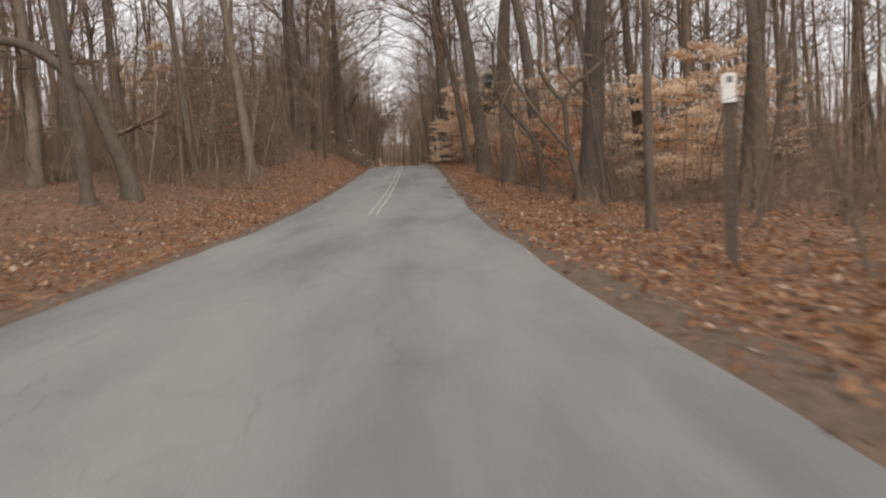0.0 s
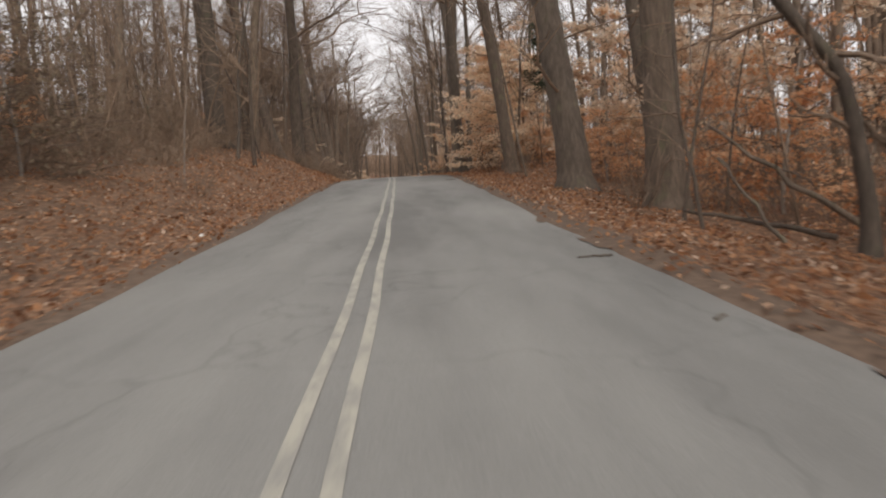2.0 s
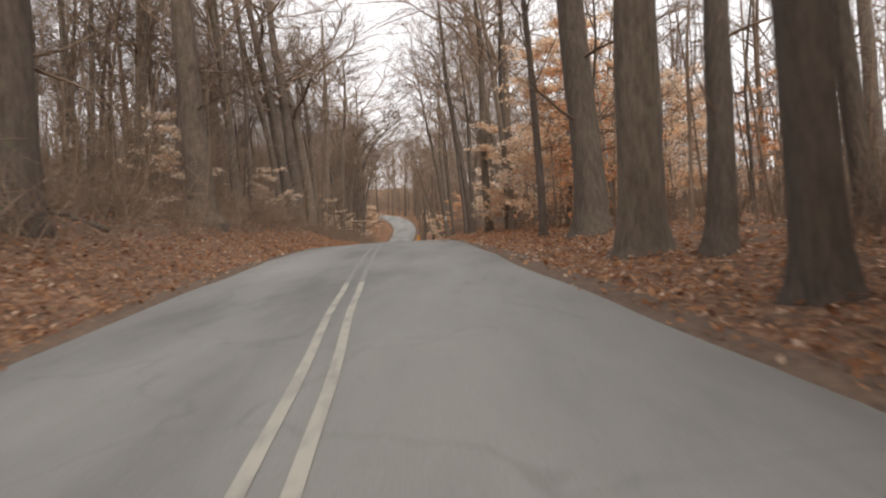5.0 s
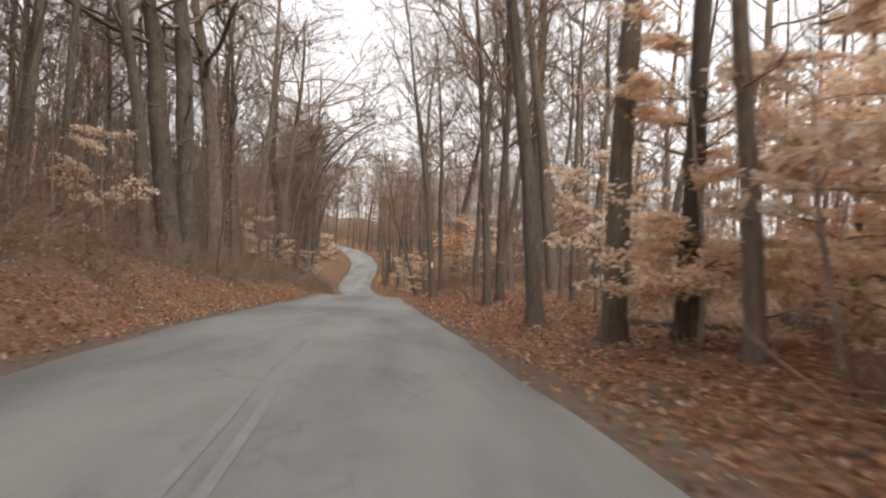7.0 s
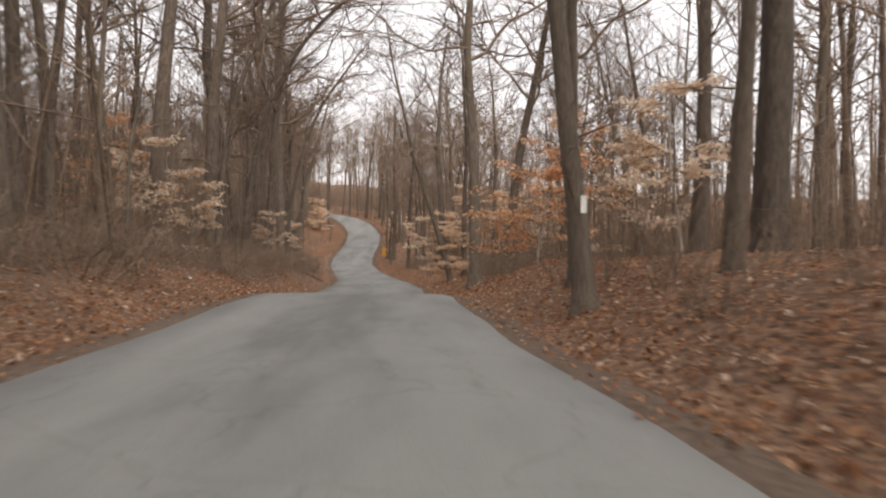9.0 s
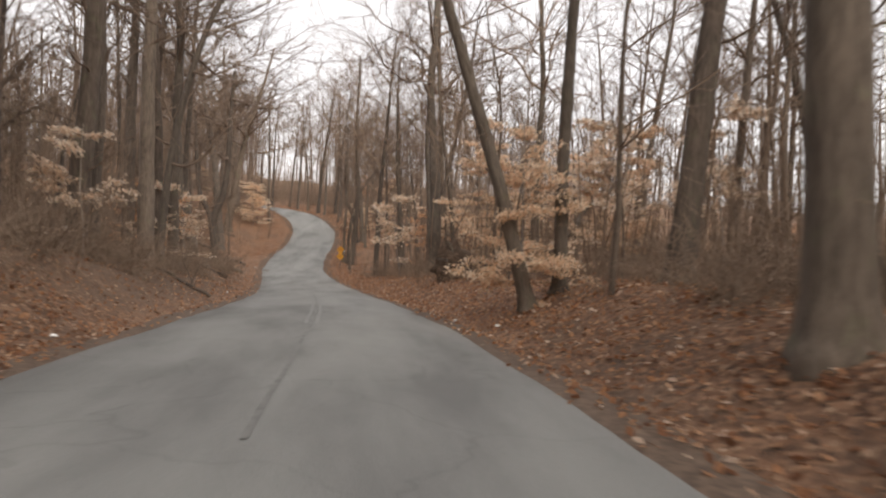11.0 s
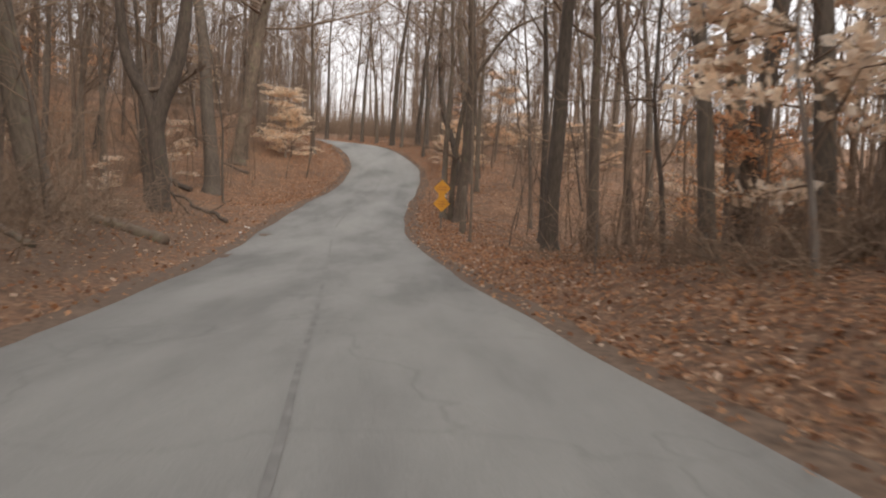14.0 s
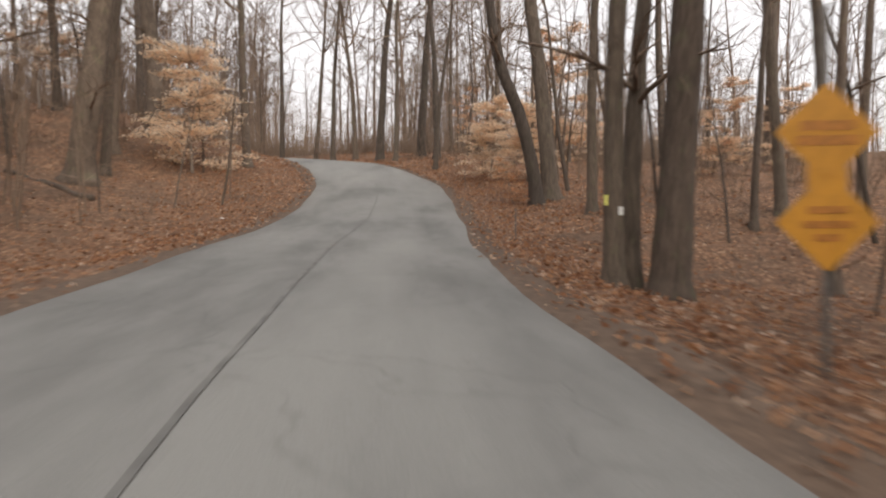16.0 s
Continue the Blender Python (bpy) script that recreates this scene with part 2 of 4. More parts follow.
def mesh_object(name, verts, faces, mat, smooth_shade=False):
    me = bpy.data.meshes.new(name)
    me.from_pydata(verts if isinstance(verts, list) else verts.tolist(), [], faces if isinstance(faces, list) else faces.tolist())
    me.materials.append(mat)
    if smooth_shade:
        me.polygons.foreach_set("use_smooth", [True] * len(me.polygons))
    return me


def sheet(rows, cols):
    i = np.arange((rows - 1) * cols).reshape(rows - 1, cols)[:, :-1].ravel()
    return np.stack([i, i + 1, i + 1 + cols, i + cols], 1)


steps_u = [0.0]
while steps_u[-1] < 500:
    steps_u.append(steps_u[-1] + max(0.42, 0.075 * (steps_u[-1] - 9)))
us = np.array([-u for u in steps_u[:0:-1]] + steps_u)
ys = np.concatenate([[-500, -300, -180, -120, -90, -70, -55, -42, -32, -24, -17, -12], np.arange(-8, 285, 0.6), 285 + np.cumsum(np.linspace(0.8, 26, 40))])
U, Y = np.meshgrid(us, ys)
Xg = U + np.interp(Y, LINE[:, 1], LINE[:, 0])
Zg = ground_z(Xg.ravel(), Y.ravel())
g_me = mesh_object("ground", np.stack([Xg.ravel(), Y.ravel(), Zg], 1), sheet(len(ys), len(us)), SOIL, True)
# washed-out earth on the cut bank beside the lower stretch
gi, gs, _ = road_place(Xg.ravel(), Y.ravel())
gy = LINE[gi, 1]
# the first term only tones the leafy left bank darker near the start
bare_ = 0.3 * smooth(-gs - HALF, 0.5, 1.6) * (1 - smooth(gy, 40, 60)) + 0.68 * smooth(gy, 150, 172) * (1 - smooth(gy, 206, 226)) * smooth(-gs - HALF, 0.5, 1.6) * (1 - smooth(-gs - HALF, 6, 11))
bare_ = np.maximum(bare_, 0.8 * smooth(gy, 66, 84) * (1 - smooth(gy, 145, 165)) * smooth(-gs - HALF, 1.4, 3.4))
g_me.attributes.new("bare", "FLOAT", "POINT").data.foreach_set("value", bare_.astype(np.float32))
tagged(new("ground", g_me), "forest floor of dark soil under brown fallen leaves", "ground", kind="structure")

# road: a crowned ribbon with worn edges
cols = [-HALF - 0.12, -HALF, -1.9, -0.95, 0.0, 0.95, 1.9, HALF, HALF + 0.12]
rv = []
for i, p in enumerate(LINE):
    for c in cols:
        edge = abs(c) > HALF - 0.01
        w = c + (np.sign(c) * (0.05 * math.sin(i * 1.7 + c) + 0.07 * math.sin(i * 0.41 + 2 * c)) if edge else 0)
        rv.append((p[0] + RIGHT[i, 0] * w, p[1] + RIGHT[i, 1] * w, p[2] - 0.02 * abs(c) + (-0.13 if abs(c) > HALF + 0.05 else 0.05)))
rf = sheet(len(LINE), len(cols))
tagged(new("road", mesh_object("road", rv, rf, ASPHALT, True)), "worn grey asphalt country lane with a crown", "road", kind="structure")

# double yellow line: fresh in places, nearly worn away in others, gone past the joint
def paint(name, lo, hi, cut):
    m, n, l, b = material(name, 0.8)
    f = noise_tex(n, l, mapped(n, l, (1, 0.35, 1)), 5.0, 6, 0.75)
    l.new(ramp(n, l, f, [(cut, lo), (cut + 0.2, hi)]), b.inputs["Base Color"])
    return m


PAINT = (paint("road_paint", (0.25, 0.246, 0.228), (0.385, 0.37, 0.318), 0.36), paint("worn_road_paint", (0.2, 0.199, 0.192), (0.25, 0.247, 0.233), 0.45))
TAR = plain("tar_seam", (0.163, 0.161, 0.154), 0.75, 0.3, 0, 4)
NEW_TAR = plain("dark_tar_seam", (0.145, 0.143, 0.136), 0.75, 0.35, 0, 3)


def strip(name, y0, y1, off, width, mat, label, lift=0.056, group="double centre line"):
    v = []
    for i, p in enumerate(LINE):
        if y0 <= p[1] <= y1:
            for c in (off - width / 2, off + width / 2):
                w = c + 0.012 * math.sin(i * 1.3)
                v.append((p[0] + RIGHT[i, 0] * w, p[1] + RIGHT[i, 1] * w, p[2] - 0.02 * abs(w) + lift))
    return tagged(new(name, mesh_object(name, v, sheet(len(v) // 2, 2), mat)), label, "road marking", group, "structure")


for y0_, y1_, kind_ in ((20, 74, 0), (72.9, 100, 1), (160, 190, 1)):
    for off in (-0.19, 0.03):
        strip("road_line", y0_, y1_, off, 0.08, PAINT[kind_], ("pale yellow" if kind_ == 0 else "worn pale yellow") + " centre line painted on asphalt")
strip("tar_seam", 150, 212, -0.08, 0.055, TAR, "faint tar seam along the middle of the road", 0.06, "tar seams")
strip("tar_seam", 216, 249, -0.08, 0.05, NEW_TAR, "dark tar seam along the middle of the road", 0.06, "tar seams")
# joint across the road where the newer surfacing begins
j_ = int(np.abs(LINE[:, 1] - 213).argmin())
jv = [(LINE[j_, 0] + RIGHT[j_, 0] * c + AHEAD[j_, 0] * (d + 0.06 * math.sin(3 * c)), LINE[j_, 1] + RIGHT[j_, 1] * c + AHEAD[j_, 1] * (d + 0.06 * math.sin(3 * c)), LINE[j_, 2] + d * (LINE[j_ + 1, 2] - LINE[j_, 2]) - 0.02 * abs(c) + 0.0545) for d in (0, 0.16) for c in np.linspace(-2.7, 2.7, 12)]
tagged(new("road_joint", mesh_object("road_joint", jv, sheet(2, 12), TAR)), "faint dark joint across the asphalt road", "road joint", "tar seams", "structure")
# dirt along both edges
DIRT = plain("edge_dirt", (0.115, 0.076, 0.052), 0.95, 0.5, 0, 9)
for sgn in (-1, 1):
    v = []
    for i, p in enumerate(LINE):
        for k, c in enumerate((HALF - 0.28, HALF + 0.02, HALF + 0.38, HALF + 0.95)):
            w = sgn * (c + (0.09 * math.sin(0.9 * i + sgn) + 0.1 * math.sin(0.37 * i + 2 * k)) * (0.35, 0.6, 1, 1)[k])
            x, y = p[0] + RIGHT[i, 0] * w, p[1] + RIGHT[i, 1] * w
            v.append((x, y, p[2] - 0.056 + (0.03, 0.062, 0.055, -0.1)[k]))
    tagged(new("verge", mesh_object("verge", v, sheet(len(LINE), 4), DIRT, True)), "strip of dark wet dirt and crumbled leaves beside the asphalt", "verge", "road verges", "structure")


# tongues of washed-out dirt and a worn patch on the asphalt: way along, offset, length, width
for k, (y, off, ln, wd, mt) in enumerate(((213.0, -2.43, 0.95, 0.2, DIRT), (34.8, 2.76, 1.1, 0.16, DIRT), (28.1, 2.78, 1.3, 0.17, DIRT), (37.4, 2.66, 0.8, 0.13, DIRT), (64.3, 0.3, 0.9, 0.14, TAR), (205.5, -2.68, 1.1, 0.16, DIRT), (120.0, -2.7, 1.5, 0.16, DIRT), (166.0, 2.7, 1.4, 0.16, DIRT))):
    i = int(np.abs(LINE[:, 1] - y).argmin())
    v = []
    for a in np.arange(16) * math.pi / 8:
        w = 1 + 0.25 * math.sin(3 * a + k) + 0.15 * math.sin(5 * a + 2 * k)
        du, dv = off + math.cos(a) * wd * w, math.sin(a) * ln / 2 * w
        zz = LINE[i, 2] + dv * (LINE[i + 1, 2] - LINE[i - 1, 2]) / 2 / np.linalg.norm(LINE[i + 1, :2] - LINE[i, :2])
        v.append((LINE[i, 0] + RIGHT[i, 0] * du + AHEAD[i, 0] * dv, LINE[i, 1] + RIGHT[i, 1] * du + AHEAD[i, 1] * dv, zz - 0.02 * abs(du) + 0.06))
    tagged(new("dirt_patch", mesh_object("dirt_patch", v, [list(range(16))], mt)), "dark dirt washed onto the asphalt edge" if mt is DIRT else "small dark worn patch on the asphalt", "dirt patch", "dirt on the road", "structure")


# ---- trees ----
def quad_mesh(name, v, f, mat):
    me = bpy.data.meshes.new(name)
    me.vertices.add(len(v))
    me.vertices.foreach_set("co", np.ascontiguousarray(v, np.float32).ravel())
    me.loops.add(4 * len(f))
    me.loops.foreach_set("vertex_index", np.ascontiguousarray(f, np.int32).ravel())
    me.polygons.add(len(f))
    me.polygons.foreach_set("loop_start", np.arange(0, 4 * len(f), 4, dtype=np.int32))
    me.polygons.foreach_set("use_smooth", np.ones(len(f), bool))
    me.materials.append(mat)
    me.update(calc_edges=True)
    return me


class Shape:
    """Collects tubes and leaves into one mesh."""

    def __init__(self):
        self.v, self.f, self.n = [], [], 0

    def tube(self, pts, radii, sides):
        pts = np.asarray(pts, float)
        d = np.gradient(pts, axis=0)
        d /= np.linalg.norm(d, axis=1)[:, None] + 1e-9
        ref = np.where(np.abs(d[:, 2:3]) > 0.9, np.array([[1.0, 0, 0]]), np.array([[0, 0, 1.0]]))
        a = np.cross(d, ref)
        a /= np.linalg.norm(a, axis=1)[:, None] + 1e-9
        b = np.cross(d, a)
        ang = np.arange(sides) * 2 * math.pi / sides
        radii = np.asarray(radii, float)
        radii = radii[:, :, None] if radii.ndim == 2 else radii[:, None, None]
        ring = pts[:, None, :] + radii * (np.cos(ang)[None, :, None] * a[:, None, :] + np.sin(ang)[None, :, None] * b[:, None, :])
        k = len(pts)
        self.v.append(ring.reshape(-1, 3))
        i = np.arange(k - 1)[:, None] * sides + np.arange(sides)[None, :]
        j = np.arange(k - 1)[:, None] * sides + (np.arange(sides)[None, :] + 1) % sides
        self.f.append((np.stack([i, j, j + sides, i + sides], -1).reshape(-1, 4)) + self.n)
        self.n += k * sides

    def leaves(self, pts, size, rng, flat=0.5):
        """Folded leaves: two triangles a leaf, as one quad bent along its middle."""
        k = len(pts)
        if not k:
            return
        yaw, tilt = rng.uniform(0, 2 * math.pi, k), rng.normal(0, flat, k)
        fwd = np.stack([np.cos(yaw) * np.cos(tilt), np.sin(yaw) * np.cos(tilt), np.sin(tilt)], 1)
        side = np.stack([-np.sin(yaw), np.cos(yaw), rng.normal(0, flat, k)], 1)
        s = size * rng.uniform(0.6, 1.3, k)[:, None]
        p = np.asarray(pts)
        quad = np.stack([p, p + fwd * s * 0.5 + side * s * 0.32, p + fwd * s, p + fwd * s * 0.5 - side * s * 0.32 + [0, 0, 0.1 * size]], 1)
        self.v.append(quad.reshape(-1, 3))
        self.f.append(np.arange(4 * k).reshape(k, 4) + self.n)
        self.n += 4 * k

    def mesh(self, name, mat):
        return quad_mesh(name, np.concatenate(self.v), np.concatenate(self.f), mat)


def bend(start, way, length, rng, k, wild, lift=0.0):
    """A crooked line from start along way."""
    pts, p, d = [np.array(start, float)], np.array(start, float), np.array(way, float)
    d /= np.linalg.norm(d)
    for _ in range(k):
        d = d + rng.normal(0, wild, 3) + [0, 0, lift]
        d /= np.linalg.norm(d)
        p = p + d * length / k
        pts.append(p)
    return np.array(pts)


def branch(sh, start, way, length, radius, rng, level, sides, tips, wild=0.19, lift=0.04):
    k = 8 if level > 1 else (4 if level else 2)
    pts = bend(start, way, length, rng, k, wild, lift)
    sh.tube(pts, np.linspace(radius, radius * (0.35 if level else 0.3), k + 1), sides)
    tips.append(pts)
    if level <= 0:
        return
    for j in range(5 + level * 2):
        u = rng.uniform(0.2, 1.0)
        i = min(int(u * k), k - 1)
        p = pts[i] + (pts[i + 1] - pts[i]) * (u * k - i)
        d = pts[i + 1] - pts[i]
        d = d / np.linalg.norm(d) + rng.normal(0, 0.55, 3)
        branch(sh, p, d, length * rng.uniform(0.3, 0.6), max(radius * 0.42, 0.006), rng, level - 1, max(3, sides - 1), tips, wild * 1.15, lift)


def tall_tree(seed, height, radius, fork, bark_mat):
    """A bare forest tree: a flared, slightly crooked trunk and a high crown. Metres, foot at the origin."""
    rng = np.random.default_rng(seed)
    trunk, crown, tips = Shape(), Shape(), []
    k = 16
    line = bend((0, 0, -0.5), (rng.normal(0, 0.03), rng.normal(0, 0.03), 1), height, rng, k, 0.028, 0.01)
    zs = np.clip(line[:, 2], 0, None) / height
    rad = radius * (1 - 0.82 * zs) * (1 + 0.55 * np.exp(-np.clip(line[:, 2], 0, None) / 0.45))
    # the bole: ring by ring, with buttress lobes that run out into the soil, slight swellings and long furrows
    ups = np.concatenate([[-0.5, -0.22, -0.05, 0.03, 0.12, 0.22, 0.34, 0.5, 0.7, 0.95, 1.3], np.linspace(1.7, line[-1, 2], 30)])
    line2 = np.stack([np.interp(ups, line[:, 2], line[:, c]) for c in range(2)] + [ups], 1)
    sides = 15
    turn, way = np.arange(sides) * 2 * math.pi / sides, rng.uniform(0, 6.28, 4)
    lobes = 0.5 + 0.28 * np.cos(3 * turn + way[0]) + 0.22 * np.cos(5 * turn + way[1])
    z2 = np.clip(ups, 0, None)[:, None]
    foot = 0.2 * np.exp(-z2 / (1.6 * radius)) + (0.08 + 0.42 * lobes[None, :]) * np.exp(-z2 / (0.8 * radius))
    swell = 1 + 0.03 * np.sin(2.1 * z2 + way[2]) + rng.normal(0, 0.02, (len(ups), 1))
    furrow = 1 + 0.045 * np.cos(4 * turn + way[3])[None, :] + rng.normal(0, 0.018, (1, sides)) + rng.normal(0, 0.012, (len(ups), sides))
    trunk.tube(line2, radius * (1 - 0.82 * z2 / height) * (1 + foot) * swell * furrow, sides)
    for j in range(15):
        u = rng.uniform(fork, 0.98)
        i = min(int(u * k), k - 1)
        a = rng.uniform(0, 2 * math.pi)
        up = rng.uniform(0.35, 1.3)
        r = np.interp(u * k, range(k + 1), rad)
        branch(crown, line[i] + (line[i + 1] - line[i]) * (u * k - i), (math.cos(a), math.sin(a), up), height * rng.uniform(0.18, 0.42) * (1.25 - 0.6 * u), r * rng.uniform(0.3, 0.55), rng, 2, 5, tips)
    for j in range(rng.integers(1, 5)):  # dead stubs and low twigs
        u = rng.uniform(0.1, fork)
        i = int(u * k)
        a = rng.uniform(0, 2 * math.pi)
        branch(crown, line[i], (math.cos(a), math.sin(a), rng.uniform(-0.1, 0.5)), rng.uniform(0.8, 2.8), radius * 0.13, rng, 1, 4, tips, 0.2)
    return trunk.mesh("trunk", bark_mat), crown.mesh("crown", TWIG), None


def sapling(seed, height, radius, bark_mat):
    """A thin understorey stem with sparse crooked twigs."""
    rng = np.random.default_rng(seed)
    trunk, crown, tips = Shape(), Shape(), []
    line = bend((0, 0, -0.2), (rng.normal(0, 0.08), rng.normal(0, 0.08), 1), height, rng, 10, 0.07, 0.02)
    trunk.tube(line, np.linspace(radius, radius * 0.2, 11), 6)
    for j in range(12):
        u = rng.uniform(0.2, 0.98) * 10
        i = int(u)
        a = rng.uniform(0, 2 * math.pi)
        branch(crown, line[i] + (line[i + 1] - line[i]) * (u - i), (math.cos(a), math.sin(a), rng.uniform(0.2, 1.2)), height * rng.uniform(0.12, 0.3), radius * 0.35, rng, 1, 4, tips, 0.2)
    return trunk.mesh("trunk", bark_mat), crown.mesh("crown", TWIG), None


def leafy_tree(seed, height, radius, spread, leaf_mat, count, boughs=32, loose=(0.16, 0.05), low=0.08, tiers=0):
    """A young beech that keeps its dead leaves, in flat sprays along level branches."""
    rng = np.random.default_rng(seed)
    trunk, crown, foliage, tips = Shape(), Shape(), Shape(), []
    line = bend((0, 0, -0.2), (rng.normal(0, 0.05), rng.normal(0, 0.05), 1), height, rng, 12, 0.045, 0.02)
    trunk.tube(line, np.linspace(radius, radius * 0.15, 13), 7)
    sprays = []
    for j in range(boughs):
        u = low + (0.97 - low) * (rng.integers(tiers) + 0.5 + rng.normal(0, 0.09)) / tiers if tiers else rng.uniform(low, 0.97)
        i = min(int(u * 12), 11)
        a = rng.uniform(0, 2 * math.pi)
        reach = spread * (1.0 - 0.5 * u) * rng.uniform(0.6, 1.15)
        pts = bend(line[i], (math.cos(a), math.sin(a), rng.uniform(0.0, 0.55)), reach, rng, 5, 0.1, -0.015)
        crown.tube(pts, np.linspace(radius * 0.3, 0.006, 6), 4)
        sprays.append(pts)
        for s in range(5):
            w = rng.uniform(0.25, 0.95) * 5
            m = min(int(w), 4)
            b = pts[m] + (pts[m + 1] - pts[m]) * (w - m)
            a2 = a + rng.choice([-1, 1]) * rng.uniform(0.5, 1.1)
            tw = bend(b, (math.cos(a2), math.sin(a2), rng.uniform(-0.1, 0.2)), reach * rng.uniform(0.2, 0.45), rng, 3, 0.12)
            crown.tube(tw, np.linspace(0.009, 0.004, 4), 3)
            sprays.append(tw)
    per = max(2, count // len(sprays))
    for pts in sprays:
        u = rng.uniform(0.15, 1.0, per) * (len(pts) - 1)
        i = np.minimum(u.astype(int), len(pts) - 2)
        p = pts[i] + (pts[i + 1] - pts[i]) * (u - i)[:, None]
        foliage.leaves(p + rng.normal(0, 1, (per, 3)) * [loose[0], loose[0], loose[1]], 0.135, rng, 0.55)
    return trunk.mesh("trunk", BARK[3]), crown.mesh("crown", TWIG), foliage.mesh("foliage", leaf_mat)


def tree(name, meshes, label, category, group=""):
    """One thing: the trunk on top, crown and leaves under it."""
    t, c, f = meshes
    ob = tagged(new(name, t), label, category, group)
    cr = new(c.name.split(".")[0], c)
    cr.parent = ob
    tagged(cr, kind="stuff")
    if f:
        lf = tagged(new("foliage", f), kind="stuff")
        lf.parent = ob
    return ob


def place(proto, x, y, turn, scale=1.0, lean=(0, 0), z=None, label=""):
    zz = float(ground_z(x, y)[0]) if z is None else z
    m = Matrix.LocRotScale((x, y, zz), Euler((radians(lean[0]), radians(lean[1]), radians(turn))), (scale,) * 3)
    ob = copy_thing(proto, m)
    ob.matrix_basis = m
    if label:
        ob["label"] = label
    return ob


rnd = random.Random(4)
TALL = []
for s_, (h_, r_, fk, bk) in enumerate([(24, 0.30, 0.42, 0), (22, 0.26, 0.38, 1), (26, 0.34, 0.5, 1), (20, 0.22, 0.36, 0), (23, 0.28, 0.45, 2), (25, 0.3, 0.4, 0), (19, 0.2, 0.4, 1), (21, 0.25, 0.48, 2)]):
    words = ("brown furrowed oak", "grey-brown straight poplar", "dark-barked")[bk]
    TALL.append((r_, tree("tree", tall_tree(10 + s_, h_, r_, fk, BARK[bk]), "tall bare " + words + " tree on the forest floor", "tree", "roadside forest trees")))
THIN = [tree("sapling", sapling(40 + s_, h_, r_, BARK[(0, 2, 1, 0)[s_ % 4]]), "thin bare young tree standing in fallen leaves", "sapling", "understorey saplings") for s_, (h_, r_) in enumerate([(7, 0.05), (9, 0.07), (5, 0.035), (11, 0.09), (6, 0.04)])]
PALE_STEM = tree("sapling", sapling(46, 5.5, 0.032, BARK[3]), "thin pale grey sapling beside the verge", "sapling", "understorey saplings")
BEECH = [
    tree("beech", leafy_tree(60, 6.5, 0.07, 2.6, TAN, 7800), "young beech holding dry tan leaves", "beech tree", "leafy young beeches"),
    tree("beech", leafy_tree(61, 8.0, 0.09, 3.0, TAN, 11000, 40), "tall young beech holding dry tan leaves", "beech tree", "leafy young beeches"),
    tree("beech", leafy_tree(62, 4.0, 0.04, 2.0, PALE, 1600, 15, (0.09, 0.02), 0.24), "small beech with sparse pale dry leaves", "beech tree", "leafy young beeches"),
    tree("beech", leafy_tree(65, 6.0, 0.07, 3.0, BUFF, 12500, 56, (0.16, 0.035), 0.1), "broad young beech dense with pale buff dry leaves", "beech tree", "leafy young beeches"),
    tree("evergreen", leafy_tree(66, 9.0, 0.1, 1.7, GREEN, 5000, 40, (0.2, 0.14), 0.5), "small dark green evergreen tree among bare trunks", "evergreen tree"),
    tree("oak_sapling", leafy_tree(63, 5.5, 0.06, 2.3, RUST, 3000), "young oak holding rust-brown dry leaves", "oak sapling", "leafy young oaks"),
    tree("shrub", leafy_tree(67, 4.6, 0.04, 2.3, OLIVE, 1300, 74, (0.26, 0.22), 0.03), "tall tangled shrub of thin twigs with few dull brown leaves", "shrub", "tangled roadside shrubs"),
]
PROTOS = [p for _, p in TALL] + THIN + [PALE_STEM] + BEECH
for p_ in PROTOS:  # the first of each kind stands far back in the wood
    px_, py_ = rnd.uniform(40, 70) * rnd.choice((-1, 1)), rnd.uniform(60, 230)
    p_.matrix_basis = pose(px_, py_, float(ground_z(px_, py_)[0]), 0, 0, rnd.uniform(0, 360))

# trees beside the road: way across and along, thickness, lean to the side
STAND_A = [
    (3.9, 13.7, 0.19, -2), (-14.3, 26.5, 0.46, 1), (-11.5, 35.3, 0.39, -2), (-9.7, 38.6, 0.55, -5), (4.0, 42.6, 0.85, -4),
    (3.0, 47.6, 0.95, -2), (7.2, 52.4, 1.00, -2), (2.4, 54.3, 0.10, -11), (-10.5, 63.9, 0.50, -3), (2.4, 58.4, 0.60, -4),
    (-11.1, 61.0, 0.79, -1), (-11.6, 61.9, 0.56, -0), (-9.9, 62.2, 0.51, 2), (0.8, 69.7, 0.53, -5),
    (-10.2, 70.8, 0.66, -11), (1.3, 73.5, 0.41, 4), (-9.9, 75.4, 0.8, 0), (0.8, 75.9, 0.85, -0), (1.1, 81.6, 0.81, -2),
    (0.3, 84.8, 0.25, 1), (-10.9, 88.5, 1.00, 3),
]
STAND_B = [
    (0.7, 97.5, 0.30, -2), (0.7, 100.0, 0.37, -4), (-0.3, 100.7, 0.44, -2), (-13.1, 101.0, 0.46, 2), (-13.8, 104.4, 0.52, -2),
    (-1.0, 104.4, 0.38, -3), (-16.6, 112.7, 0.4, -0), (1.8, 112.9, 0.21, -3), (-1.05, 113.6, 0.28, -1),
    (-15.6, 113.5, 0.36, -0), (-0.45, 114.7, 0.31, -3), (0.24, 119.6, 0.28, 4), (-14.6, 119.2, 0.6, -2),
    (-13.9, 120.7, 1.00, 0), (4.9, 121.9, 0.38, -2), (1.2, 123.2, 0.30, -2), (0.3, 123.8, 0.20, -3),
    (-14.2, 124.1, 0.97, -5),
]
